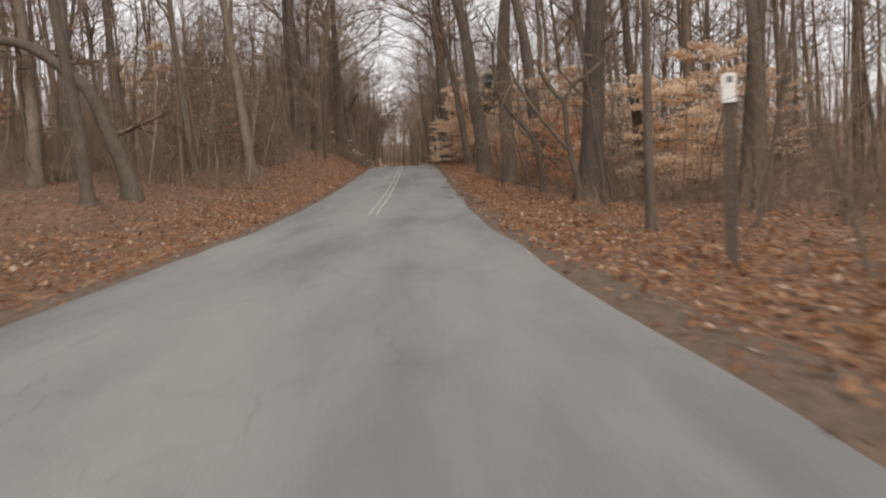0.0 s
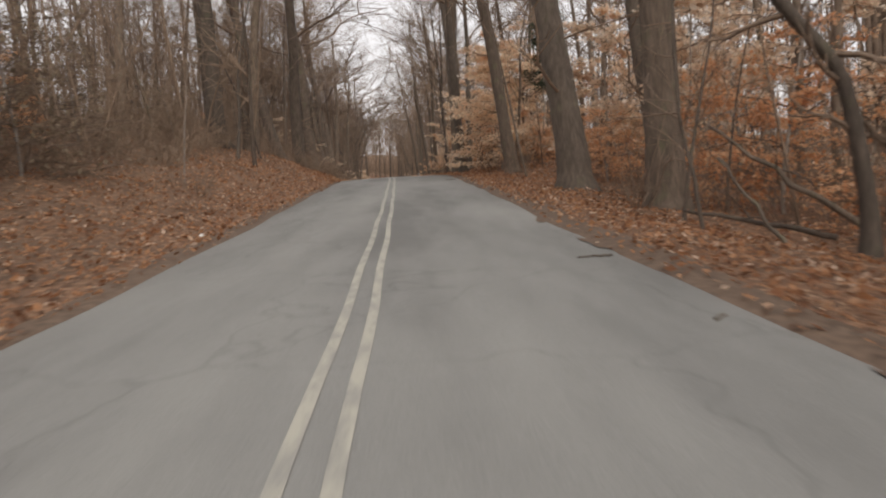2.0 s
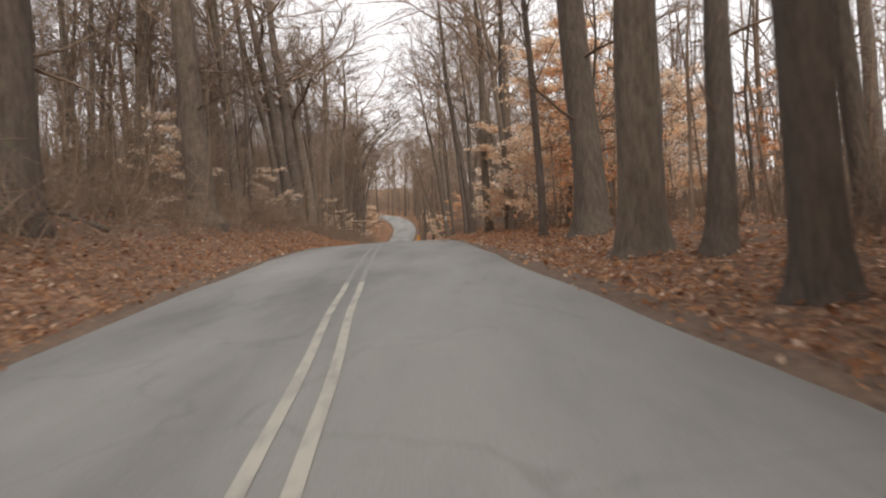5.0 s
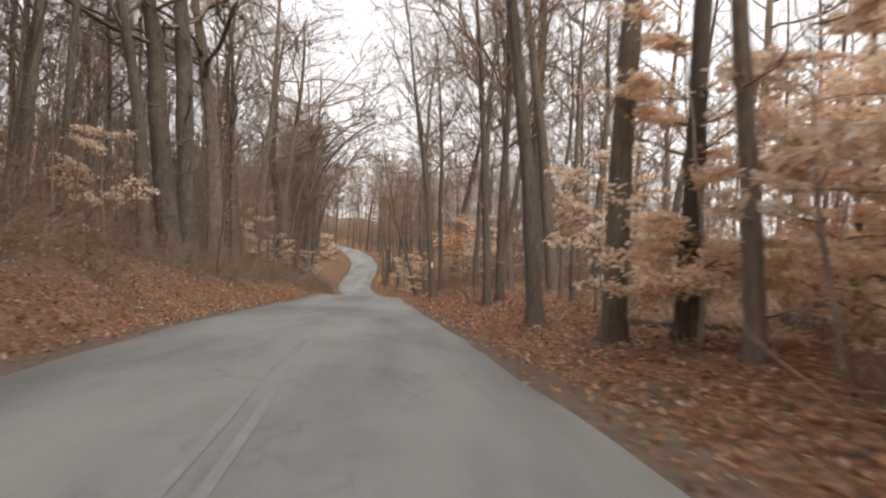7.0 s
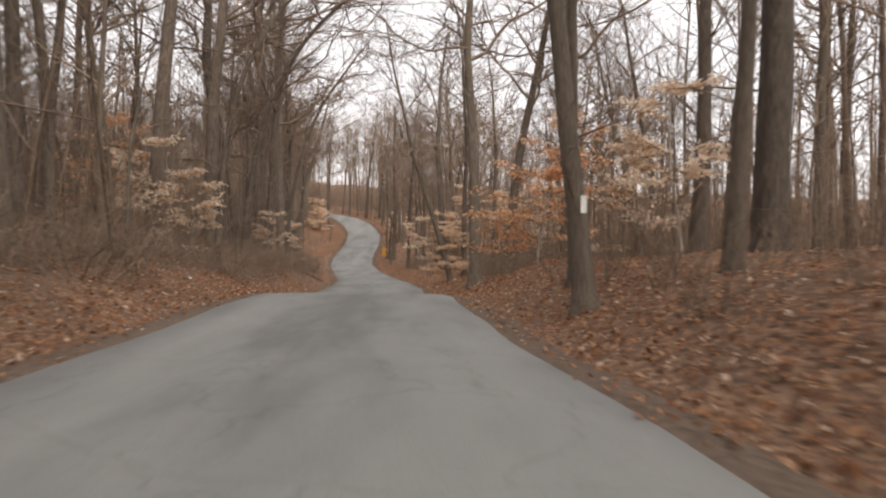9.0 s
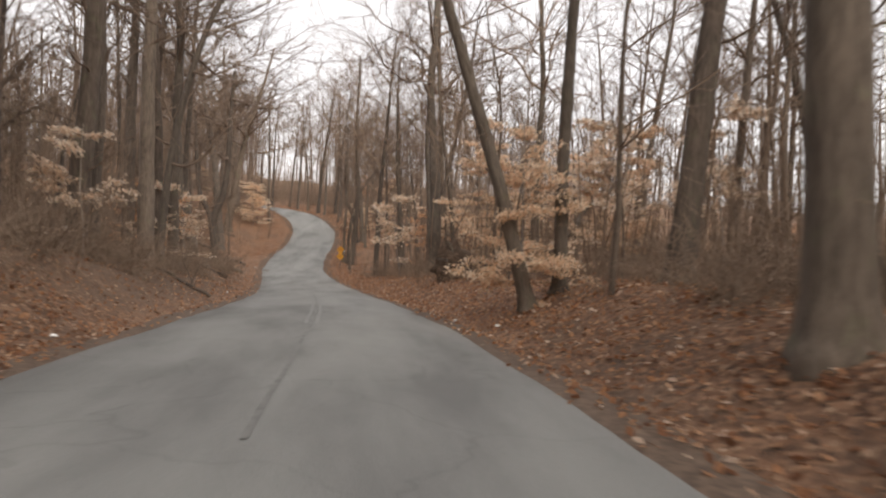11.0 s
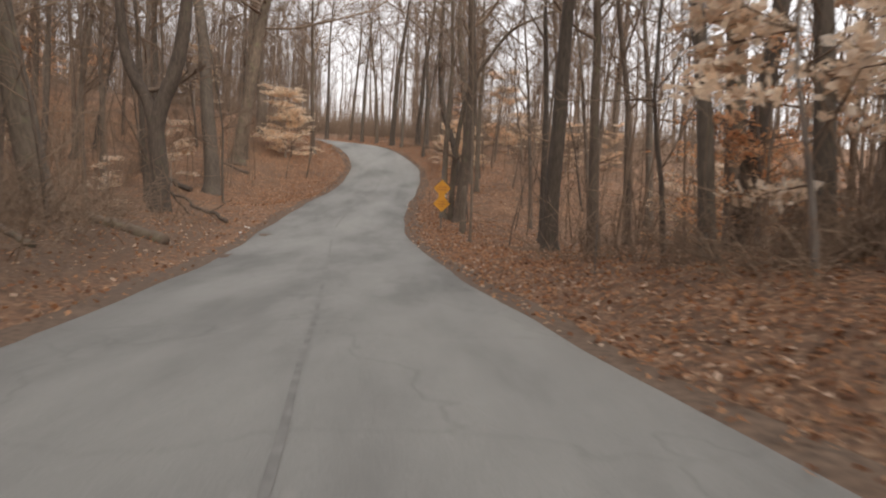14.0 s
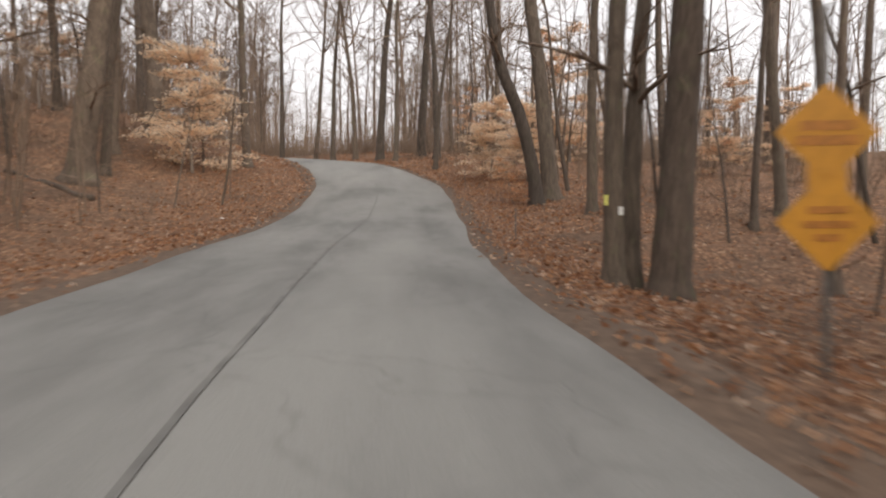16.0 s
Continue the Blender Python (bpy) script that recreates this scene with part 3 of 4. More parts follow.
STAND_C = [
    (-14.1, 128.0, 1.00, -0), (0.1, 129.2, 0.31, -1), (-2.2, 129.8, 0.38, -3), 
    (-1.6, 133.2, 0.32, -3), (-14.4, 134.5, 0.44, -2), (5.3, 138.0, 1.00, -2),
    (-15.1, 138.2, 0.35, -0), (-16.3, 149.8, 0.79, 3), (-1.9, 151.9, 0.63, -0), (-14.4, 153.2, 0.77, -2), (4.4, 157.6, 0.83, -2),
    (0.9, 161.6, 0.66, 2), (-2.4, 161.8, 0.35, -14), (-1.5, 162.6, 0.34, -3), (-16.1, 163.3, 1.00, -1), (-14.9, 169.5, 0.67, -2),
    (-15.3, 172.5, 0.31, -0), (14.7, 173.8, 0.63, -4),
]
STAND_D = [
    (13.4, 174.4, 0.51, -8), (-16.9, 177.5, 0.54, -2), (-15.5, 179.6, 0.75, -1), (-15.9, 183.3, 0.63, -4), (3.0, 183.6, 0.48, -3),
    (-18.1, 185.9, 0.68, -0), (-15.8, 186.2, 0.65, -3), (-0.5, 192.4, 0.14, -5), (-17.2, 193.9, 0.60, 0), (-1.1, 194.0, 0.85, 1),
    (-0.8, 200.3, 0.47, -2), (-2.67, 201.2, 0.36, -2), (-4.48, 209.7, 0.5, 0), (-18.8, 201.6, 0.54, 2), (-19.0, 207.0, 0.80, -12), (1.9, 210.7, 0.70, -5), (-6.7, 214.9, 0.12, 0),
    (-3.4, 218.4, 0.32, -1), (-0.5, 222.0, 0.25, -3), (-7.55, 225.6, 0.34, -2), (-6.7, 225.3, 0.6, 7),
    (-23.4, 226.5, 0.37, -6), (8.0, 228.6, 0.55, -4),
]
STAND_E = [
    (-2.65, 227.6, 0.25, -1), (0.0, 234.6, 0.36, 1), (-24.4, 230.1, 0.47, -2), (4.8, 230.3, 0.48, -2), (-0.8, 230.8, 0.29, -0), (-21.5, 231.8, 0.92, -3),
    (-1.1, 234.1, 0.22, 1), (2.6, 235.0, 0.30, 0), (-5.2, 236.0, 0.35, -1), (-27.3, 238.0, 0.50, 1), 
    (-5.55, 240.4, 0.62, -3), (-22.4, 241.0, 1.00, 3), (-22.4, 243.1, 0.39, 1), (-23.2, 246.0, 0.45, 2), (-18.2, 249.5, 0.40, 2),
    (-22.9, 250.5, 0.95, 1), (-28.1, 252.0, 0.45, 0), (-8.8, 258.4, 0.41, 1), (-11.3, 261.4, 0.33, 1), (-9.7, 261.6, 0.51, 1),
    (-12.4, 263.8, 0.53, 0), (-14.2, 267.3, 0.36, 0),
]
STAND_F = [
    (-16.1, 270.1, 0.38, -0), (-17.7, 272.9, 0.36, 5), (-20.9, 276.4, 0.42, -1),
]
STAND = STAND_A + STAND_B + STAND_C + STAND_D + STAND_E + STAND_F
taken = []
for x_, y_, dia, lean_ in STAND:
    dark_side = x_ > float(along_road(min(y_, 262)))  # the darker-barked trees stand on the right
    r0, proto = (TALL[rnd.choice((0, 4, 4, 7, 7))] if dark_side else TALL[int(rnd.random() * len(TALL))]) if dia > 0.3 else TALL[6]
    ob_ = place(proto, x_, y_, rnd.choice((0, 180)) + rnd.uniform(-25, 25), 1.0, (0, 0))
    k_ = dia / 2 / r0
    turn_ = ob_.rotation_euler.z
    ob_.matrix_basis = Matrix.Translation(ob_.location) @ Matrix.Rotation(radians(lean_), 4, "Y") @ Matrix.Rotation(turn_, 4, "Z") @ Matrix.Diagonal((k_, k_, min(1.2, max(0.6, 0.45 + 0.5 * k_)), 1))
    taken.append((x_, y_))


def wood_place(near, deep, power, y0, y1):
    """A random place in the wood, off the road."""
    while True:
        y = rnd.uniform(y0, y1)
        e = near + rnd.random() ** power * deep
        x = float(along_road(min(y, 262))) + rnd.choice((-1, 1)) * (e + HALF)
        sd = abs(road_place(x, y)[1][0])
        if sd > HALF + near and not any((x - a) ** 2 + (y - b) ** 2 < 2.6 for a, b in taken):
            return x, y


# the rows of trees behind those
for _ in range(140):
    x_, y_ = wood_place(5.5, 22, 1.1, -15, 275)
    if y_ > 216 and x_ > -9 and rnd.random() < 0.6:  # open ground past the bend
        continue
    taken.append((x_, y_))
    r0, proto = TALL[int(rnd.random() * len(TALL))]
    form_ = rnd.uniform(0, 360), rnd.uniform(0.55, 1.0), (rnd.gauss(0, 2), rnd.gauss(0, 2))
    if not (4 < x_ < 8 and 32 < y_ < 37):  # a gap in the row beside the start
        place(proto, x_, y_, *form_)
for _ in range(44):
    y_ = rnd.uniform(84, 168)
    x_ = float(along_road(y_)) - HALF - rnd.uniform(9, 24)
    place(TALL[int(rnd.random() * len(TALL))][1], x_, y_, rnd.uniform(0, 360), rnd.uniform(0.55, 0.9), (rnd.gauss(0, 2), rnd.gauss(0, 2)))
for _ in range(260):
    x_, y_ = wood_place(2.6, 20, 1.4, 5, 285)
    if y_ < 36 and -14 < x_ < 0:  # open ground beside the start of the road
        continue
    place(rnd.choice(THIN), x_, y_, rnd.uniform(0, 360), rnd.uniform(0.6, 1.3), (rnd.gauss(0, 5), rnd.gauss(0, 5)))

for x_, y_, size_ in ((-8.9, 35.0, 0.75), (-8.5, 35.2, 0.9), (-10.2, 33.0, 0.8), (-8.2, 46.0, 0.7)):
    place(PALE_STEM, x_, y_, rnd.uniform(0, 360), size_, (rnd.gauss(0, 4), rnd.gauss(0, 4)))

# young trees that kept their leaves: kind, way across and along, size
LEAFY_A = [(3, 2.3, 62.2, 1.0), (1, 2.4, 64.8, 0.95), (2, 1.8, 93.5, 1.3), (2, 8.5, 55.0, 1.5), (5, 7.5, 44.0, 1.1), (5, 5.6, 47.0, 0.8), (2, 10.5, 60.0, 1.6), (0, 6.0, 70.0, 1.0), (2, 12.0, 48.0, 1.6), (5, 4.5, 62.0, 0.6), (0, 9.0, 76.0, 1.1)]
LEAFY_B = [(0, 0.6, 99.2, 0.85), (1, 2.6, 92.5, 1.1), (5, 3.4, 88.5, 1.3), (2, 1.6, 97.0, 1.3), (2, 4.2, 97.5, 1.6), (0, 7.0, 94.0, 1.2), (2, 5.5, 90.5, 1.6), (5, 3.4, 95.5, 1.0), (2, 0.9, 105.5, 1.1), (2, 8.5, 99.0, 1.7), (0, 6.5, 104.0, 1.1), (2, 5.0, 124.0, 1.4), (0, 6.5, 122.0, 1.0), (2, 1.5, 135.0, 1.2), (5, -1.0, 141.0, 1.1), (0, -2.6, 162.0, 0.7), (2, 4.0, 146.0, 1.4)]
LEAFY_C = [(3, 2.2, 190.6, 0.6), (2, 3.4, 190.8, 1.4), (3, 4.6, 194.0, 0.9), (2, 4.2, 187.5, 1.6), (2, -3.2, 196.0, 1.5), (2, 3.0, 172.0, 1.5), (0, 4.5, 176.0, 1.0), (2, 5.5, 168.0, 1.5), (5, 0.0, 205.0, 1.1), (2, 1.5, 203.0, 1.6), (0, 2.0, 243.0, 0.6), (0, 6.0, 246.0, 0.6), (2, 5.0, 222.0, 1.3), (3, -6.7, 249.0, 0.66), (3, -5.4, 246.5, 0.6), (5, -7.0, 240.0, 0.35)]
LEAFY_D = [(2, -15.0, 147.0, 1.3), (2, -14.1, 147.4, 1.05), (2, -17.2, 149.0, 0.9), (2, -15.9, 183.5, 1.15), (5, -17.0, 186.5, 0.9), (2, -16.2, 191.0, 1.2), (3, -19.9, 246.2, 1.0), (2, -18.4, 197.0, 1.3), (2, -14.0, 168.0, 1.0), (5, -18.0, 188.0, 1.0), (2, -13.5, 112.0, 1.1), (2, -16.0, 99.0, 1.3), (5, -19.0, 150.0, 1.2), (2, -19.5, 130.0, 1.3), (5, -12.5, 45.0, 0.6), (2, -29.0, 252.0, 1.6), (2, -24.0, 232.0, 1.1), (2, -21.0, 216.0, 0.6), (2, -12.0, 90.0, 0.9)]
LEAFY_E = [(2, 7.0, 50.5, 1.7), (2, 9.0, 52.5, 1.9), (2, 11.5, 56.0, 2.0), (2, 6.2, 57.0, 1.7), (0, 9.5, 62.0, 1.2), (5, 5.0, 52.0, 0.55), (5, 6.0, 53.5, 0.6), (5, 4.4, 55.5, 0.5), (4, 4.7, 64.0, 0.95), (2, 13.0, 63.0, 2.0), (2, 4.2, 69.0, 1.4), (5, 8.2, 46.0, 0.9), (5, 7.4, 39.5, 0.75), (0, 4.8, 102.5, 1.0), (3, 3.6, 98.6, 0.85)]
TIERED = tree("beech", leafy_tree(71, 8.2, 0.08, 3.5, TAN, 10000, 34, (0.17, 0.035), 0.2, 6), "young beech with dry orange-tan leaves in level tiers", "beech tree", "leafy young beeches")
TIERED.matrix_basis = pose(1.5, 189.8, float(ground_z(1.5, 189.8)[0]), 0, 0, 20)
place(TIERED, 6.4, 187.0, 140, 0.95)
place(TIERED, 6.2, 199.0, 250, 0.9)
SHRUBS = [(6, -12.6, 37.5, 1.3), (6, -10.2, 41.5, 1.05), (6, -13.5, 43.0, 1.35), (6, -11.4, 47.0, 0.8), (6, -14.2, 50.0, 0.8), (6, -10.8, 53.5, 0.55), (6, -13.6, 57.0, 0.6), (6, -16.6, 46.0, 1.0), (6, -13.2, 63.5, 0.55), (6, -14.5, 88.0, 0.7), (6, -15.5, 96.0, 0.8), (6, -17.0, 106.0, 0.9), (6, -17.5, 136.0, 0.8), (6, -18.2, 158.0, 0.9), (6, -17.8, 170.0, 0.9)]
for kind_, x_, y_, size_ in LEAFY_A + LEAFY_B + LEAFY_C + LEAFY_D + LEAFY_E + SHRUBS:
    place(BEECH[kind_], x_, y_, rnd.uniform(0, 360), size_)
# beside the start: large trunks with leafy beeches behind
for k_, x_, y_, size_, lean_ in ((4, 5.0, 25.2, 0.78, -4), (7, 9.1, 33.2, 0.5, -2), (0, 8.3, 39.0, 0.45, 1), (1, 12.2, 36.0, 0.5, -2)):
    r0, proto = TALL[k_]
    place(proto, x_, y_, 40 * k_, size_ / 2 / r0, (0, lean_))
for k_, x_, y_, size_ in ((3, 9.9, 31.5, 0.95), (0, 12.8, 34.0, 1.1), (2, 8.4, 34.5, 1.4), (6, 11.4, 29.0, 0.9), (6, 14.6, 32.0, 1.1), (2, 14.0, 38.0, 1.9), (0, 16.5, 40.0, 1.2), (6, 8.0, 31.0, 0.6), (5, 5.0, 43.5, 0.45)):
    place(BEECH[k_], x_, y_, 70 * k_ + 9 * x_, size_)
hill_ = random.Random(21)  # slender trees on the rise past the bend
for _ in range(16):
    place(hill_.choice(THIN), hill_.uniform(-10, -2), hill_.uniform(246, 282), hill_.uniform(0, 360), hill_.uniform(0.8, 1.4), (hill_.gauss(0, 4), hill_.gauss(0, 4)))
for _ in range(6):
    place(TALL[hill_.choice((0, 4, 6, 7))][1], hill_.uniform(-10, -3), hill_.uniform(252, 285), hill_.uniform(0, 360), hill_.uniform(0.5, 0.75), (hill_.gauss(0, 2), hill_.gauss(0, 2)))
for _ in range(46):
    x_, y_ = wood_place(8, 30, 1.0, 40, 285)
    place(BEECH[rnd.choice((0, 0, 2, 2, 2, 5))], x_, y_, rnd.uniform(0, 360), rnd.uniform(0.7, 1.3))


# ---- the far wood, brush and fallen leaves, past counting ----
def far_tree(rng):
    sh = Shape()
    h = rng.uniform(17, 24)
    r = rng.uniform(0.12, 0.26)
    line = bend((0, 0, -0.6), (rng.normal(0, 0.03), rng.normal(0, 0.03), 1), h, rng, 7, 0.035, 0.01)
    sh.tube(line, np.linspace(r, r * 0.15, 8), 5)
    for _ in range(15):
        u = rng.uniform(0.28, 0.97) * 7
        i = int(u)
        a = rng.uniform(0, 2 * math.pi)
        pts = bend(line[i] + (line[i + 1] - line[i]) * (u - i), (math.cos(a), math.sin(a), rng.uniform(0.3, 1.3)), rng.uniform(2, 5.5), rng, 3, 0.16, 0.04)
        sh.tube(pts, np.linspace(r * 0.28, 0.02, 4), 3)
        for _ in range(5):
            w = rng.uniform(0.3, 1.0) * 3
            m = min(int(w), 2)
            tw = bend(pts[m] + (pts[m + 1] - pts[m]) * (w - m), pts[m + 1] - pts[m] + rng.normal(0, 0.5, 3), rng.uniform(0.9, 2.4), rng, 1, 0.2, 0.04)
            sh.tube(tw, np.linspace(0.022, 0.01, 2), 3)
    return np.concatenate(sh.v), np.concatenate(sh.f)


def scatter(name, forms, spots, mat, label, category):
    """Many turned and sized copies of a few forms, as one mesh."""
    vs, fs, n = [], [], 0
    for x, y, z, a, s, k in spots:
        v, f = forms[k]
        c, t = math.cos(a), math.sin(a)
        w = v * s
        vs.append(np.stack([w[:, 0] * c - w[:, 1] * t + x, w[:, 0] * t + w[:, 1] * c + y, w[:, 2] + z], 1))
        fs.append(f + n)
        n += len(v)
    return tagged(new(name, quad_mesh(name, np.concatenate(vs), np.concatenate(fs), mat)), label, category, kind="stuff")


rng_ = np.random.default_rng(9)


def open_sky(x, y, rng):
    """False for most places in the thin stretch of wood past the bend."""
    thin = (y > 258) & (x > -19.5 - 0.16 * (y - 265)) & (x < -11 - 0.02 * (y - 265))
    wide = (y > 222) & (x > -6) & (x < 60)
    return (~thin | (rng.random(len(x)) < 0.22)) & (~wide | (rng.random(len(x)) < 0.45))


def lit_slope(spots, share):
    """Thins the wood on the slope across the road from the high bank."""
    pick = random.Random(3)
    return [p for p in spots if not ((180 < p[1] < 330 and p[0] > (7 if p[1] < 222 else -1)) or (p[0] - 0.8) ** 2 + (p[1] - 187.5) ** 2 < 22) or pick.random() < share + 0.18 * (p[1] < 222)]


FAR = [far_tree(rng_) for _ in range(9)]
xs = rng_.uniform(-150, 150, 6000)
yy_ = rng_.uniform(-30, 430, 6000)
xs = xs + np.interp(np.minimum(yy_, 262), LINE[:, 1], LINE[:, 0])
side_ = np.abs(road_place(xs, yy_)[1])
keep_ = (side_ > 17) & open_sky(xs, yy_, rng_) & (rng_.random(6000) < np.where(side_ < 70, 1.0, 0.35))
hx_, hy_ = rng_.uniform(-110, 55, 620), rng_.uniform(282, 440, 620)
hk_ = open_sky(hx_, hy_, rng_) & (np.abs(road_place(hx_, hy_)[1]) > 8)
xs, yy_ = np.concatenate([xs[keep_][:1400], hx_[hk_]]), np.concatenate([yy_[keep_][:1400], hy_[hk_]])
zz_ = ground_z(xs, yy_)
far_spots = [(x, y, z, rng_.uniform(0, 6.28), rng_.uniform(0.75, 1.15), rng_.integers(9)) for x, y, z in zip(xs, yy_, zz_)]
scatter("far_wood", FAR, lit_slope(far_spots, 0.4), TWIG, "bare grey-brown trees of the deeper wood", "woodland")


def thicket_form(rng):
    sh = Shape()
    for _ in range(3):
        o = rng.normal(0, 0.8, 2)
        h = rng.uniform(3, 9)
        line = bend((o[0], o[1], -0.2), (rng.normal(0, 0.1), rng.normal(0, 0.1), 1), h, rng, 4, 0.08)
        sh.tube(line, np.linspace(h * 0.006, 0.008, 5), 4)
        for _ in range(9):
            u = rng.uniform(0.15, 0.98) * 4
            i = int(u)
            tw = bend(line[i] + (line[i + 1] - line[i]) * (u - i), rng.normal(0, 1, 3) * [1, 1, 0.4] + [0, 0, 0.7], rng.uniform(0.6, 2.0), rng, 1, 0.2)
            sh.tube(tw, np.linspace(0.014, 0.006, 2), 3)
    return np.concatenate(sh.v), np.concatenate(sh.f)


THICKET = [thicket_form(rng_) for _ in range(8)]
tx = rng_.uniform(-90, 90, 5200)
ty = rng_.uniform(-10, 380, 5200)
tx = tx + np.interp(np.minimum(ty, 262), LINE[:, 1], LINE[:, 0])
ts = np.abs(road_place(tx, ty)[1])
ok_ = (ts > 9) & ((ty > 34) | (tx > 0) | (ts > 15)) & open_sky(tx, ty, rng_) & (rng_.random(5200) < np.where(ts < 45, np.where(ty < 62, 0.6, 0.9), 0.5))
tx, ty = tx[ok_], ty[ok_]
# the start of the road is walled in by a tangle on its left
hx, hy = rng_.uniform(-90, 45, 420), rng_.uniform(272, 345, 420)  # the rise past the bend
hk = np.abs(road_place(hx, hy)[1]) > 6
hx, hy = hx[hk], hy[hk]
fy = np.concatenate([rng_.uniform(86, 165, 240), rng_.uniform(158, 212, 190), rng_.uniform(138, 206, 150)])
fx = along_road(fy) + np.repeat((-1, -1, 1), (240, 190, 150)) * (HALF + np.concatenate([rng_.uniform(5, 24, 430), rng_.uniform(5, 18, 150)]))
ex, ey = along_road(np.linspace(26, 62, 100)) - HALF - rng_.uniform(5, 20, 100), np.linspace(26, 62, 100)
tx, ty = np.concatenate([tx, ex, fx, hx]), np.concatenate([ty, ey, fy, hy])
tz = ground_z(tx, ty)
thicket_spots = [(x, y, z, rng_.uniform(0, 6.28), rng_.uniform(0.7, 1.2), rng_.integers(8)) for x, y, z in zip(tx, ty, tz)]
scatter("thicket", THICKET, lit_slope(thicket_spots, 0.5), TWIG, "bare thin saplings and brush deep in the wood", "thicket")


def brush_form(rng):
    sh = Shape()
    for _ in range(11):
        a, o = rng.uniform(0, 6.28), rng.uniform(0, 0.5)
        pts = bend((math.cos(a) * o, math.sin(a) * o, -0.1), (math.cos(a) * 0.5, math.sin(a) * 0.5, 1), rng.uniform(0.7, 2.3), rng, 3, 0.2)
        sh.tube(pts, np.linspace(0.015, 0.005, 4), 3)
        for _ in range(3):
            m = rng.integers(1, 3)
            tw = bend(pts[m], rng.normal(0, 1, 3) + [0, 0, 0.7], rng.uniform(0.3, 0.9), rng, 1, 0.25)
            sh.tube(tw, np.linspace(0.007, 0.003, 2), 3)
    return np.concatenate(sh.v), np.concatenate(sh.f)


BRUSH = [brush_form(rng_) for _ in range(7)]
NB = 3600
by = rng_.uniform(-5, 300, NB)
be = 2.2 + rng_.random(NB) ** 1.15 * 26
bx = np.interp(np.minimum(by, 262), LINE[:, 1], LINE[:, 0]) + rng_.choice((-1, 1), NB) * (be + HALF)
bs = np.abs(road_place(bx, by)[1])
ok_ = (bs > HALF + 2.0) & ((by > 30) | (bx > 0) | (bs > 12) | (rng_.random(NB) < 0.25)) & ((bx + 1.5) ** 2 + (by - 178.5) ** 2 > 16) & ((bs > HALF + 11) | (by < 204) | (by > 248) | (rng_.random(NB) < 0.08)) & ((bs > HALF + 5) | (rng_.random(NB) < 0.5))
bx, by = bx[ok_], by[ok_]
qx, qy = rng_.uniform(-70, 25, 900), rng_.uniform(266, 335, 900)  # brush on the rise past the bend
qk = np.abs(road_place(qx, qy)[1]) > 4.5
bw = np.concatenate([rng_.uniform(0.5, 1.25, len(bx)), rng_.uniform(1.2, 2.2, qk.sum())])
bx, by = np.concatenate([bx, qx[qk]]), np.concatenate([by, qy[qk]])
bz = ground_z(bx, by)
scatter("undergrowth", BRUSH, [(x, y, z, rng_.uniform(0, 6.28), w, rng_.integers(7)) for x, y, z, w in zip(bx, by, bz, bw)], TWIG, "thin bare brown twigs of the undergrowth", "brush")



def bramble_form(rng):
    """A low tangle of arching canes."""
    sh = Shape()
    for _ in range(17):
        a, o, h = rng.uniform(0, 6.28), rng.uniform(0, 0.9), rng.uniform(0.5, 1.7)
        d = rng.uniform(0, 6.28)
        pts = bend((math.cos(a) * o, math.sin(a) * o, -0.1), (math.cos(d) * 0.7, math.sin(d) * 0.7, 1), h * 1.7, rng, 5, 0.16, -0.2)
        sh.tube(pts, np.linspace(0.011, 0.004, 6), 3)
        for _ in range(2):
            m = rng.integers(1, 4)
            sh.tube(bend(pts[m], rng.normal(0, 1, 3) + [0, 0, 0.3], rng.uniform(0.25, 0.8), rng, 2, 0.3, -0.1), np.linspace(0.006, 0.003, 3), 3)
    return np.concatenate(sh.v), np.concatenate(sh.f)


BRAMBLE = [bramble_form(rng_) for _ in range(6)]
my = np.concatenate([rng_.uniform(70, 214, 520), rng_.uniform(148, 206, 150), rng_.uniform(32, 62, 130)])
mx = along_road(my) + np.repeat((-1, 1, -1), (520, 150, 130)) * (HALF + np.concatenate([2.0 + rng_.gamma(2.0, 1.9, 520), rng_.uniform(2.8, 9, 150), rng_.uniform(4.5, 12, 130)]))
mz = ground_z(mx, my)
bramble_spots = [(x, y, z, rng_.uniform(0, 6.28), rng_.uniform(0.6, 1.25), rng_.integers(6)) for x, y, z in zip(mx, my, mz)]
scatter("bramble", BRAMBLE, lit_slope(bramble_spots, 0.5), TWIG, "low tangle of thin bare brown canes on the bank", "brambles")

# fallen leaves: curled, thickest on the verges
k_ = 240000
ly = rng_.uniform(-2, 275, k_)
le = np.where(rng_.random(k_) < 0.75, rng_.gamma(2.0, 1.7, k_), rng_.uniform(0, 16, k_)) - 0.12
lx = np.interp(ly, LINE[:, 1], LINE[:, 0]) + rng_.choice((-1, 1), k_) * (le + HALF)
ls = np.abs(road_place(lx, ly)[1])
ok_ = ((lx > along_road(ly)) | (ly < 160) | (ly > 228) | (rng_.random(k_) < 0.3)) & (ls > HALF - 0.4 * rng_.random(k_) ** 2.5) & ((lx > along_road(ly)) | (ly < 68) | (ly > 160) | (le < 2.2) | (rng_.random(k_) < 0.5))
lx, ly = lx[ok_], ly[ok_]
lz = ground_z(lx, ly) + rng_.uniform(0.01, 0.06, len(lx)) + 0.06 * (np.abs(road_place(lx, ly)[1]) < HALF + 0.35)
litter = Shape()
litter.leaves(np.stack([lx, ly, lz], 1), 0.105, rng_, 0.35)
tagged(new("leaf_litter", litter.mesh("leaf_litter", LITTER)), "brown and tan fallen leaves lying on the verges", "fallen leaves", kind="stuff")

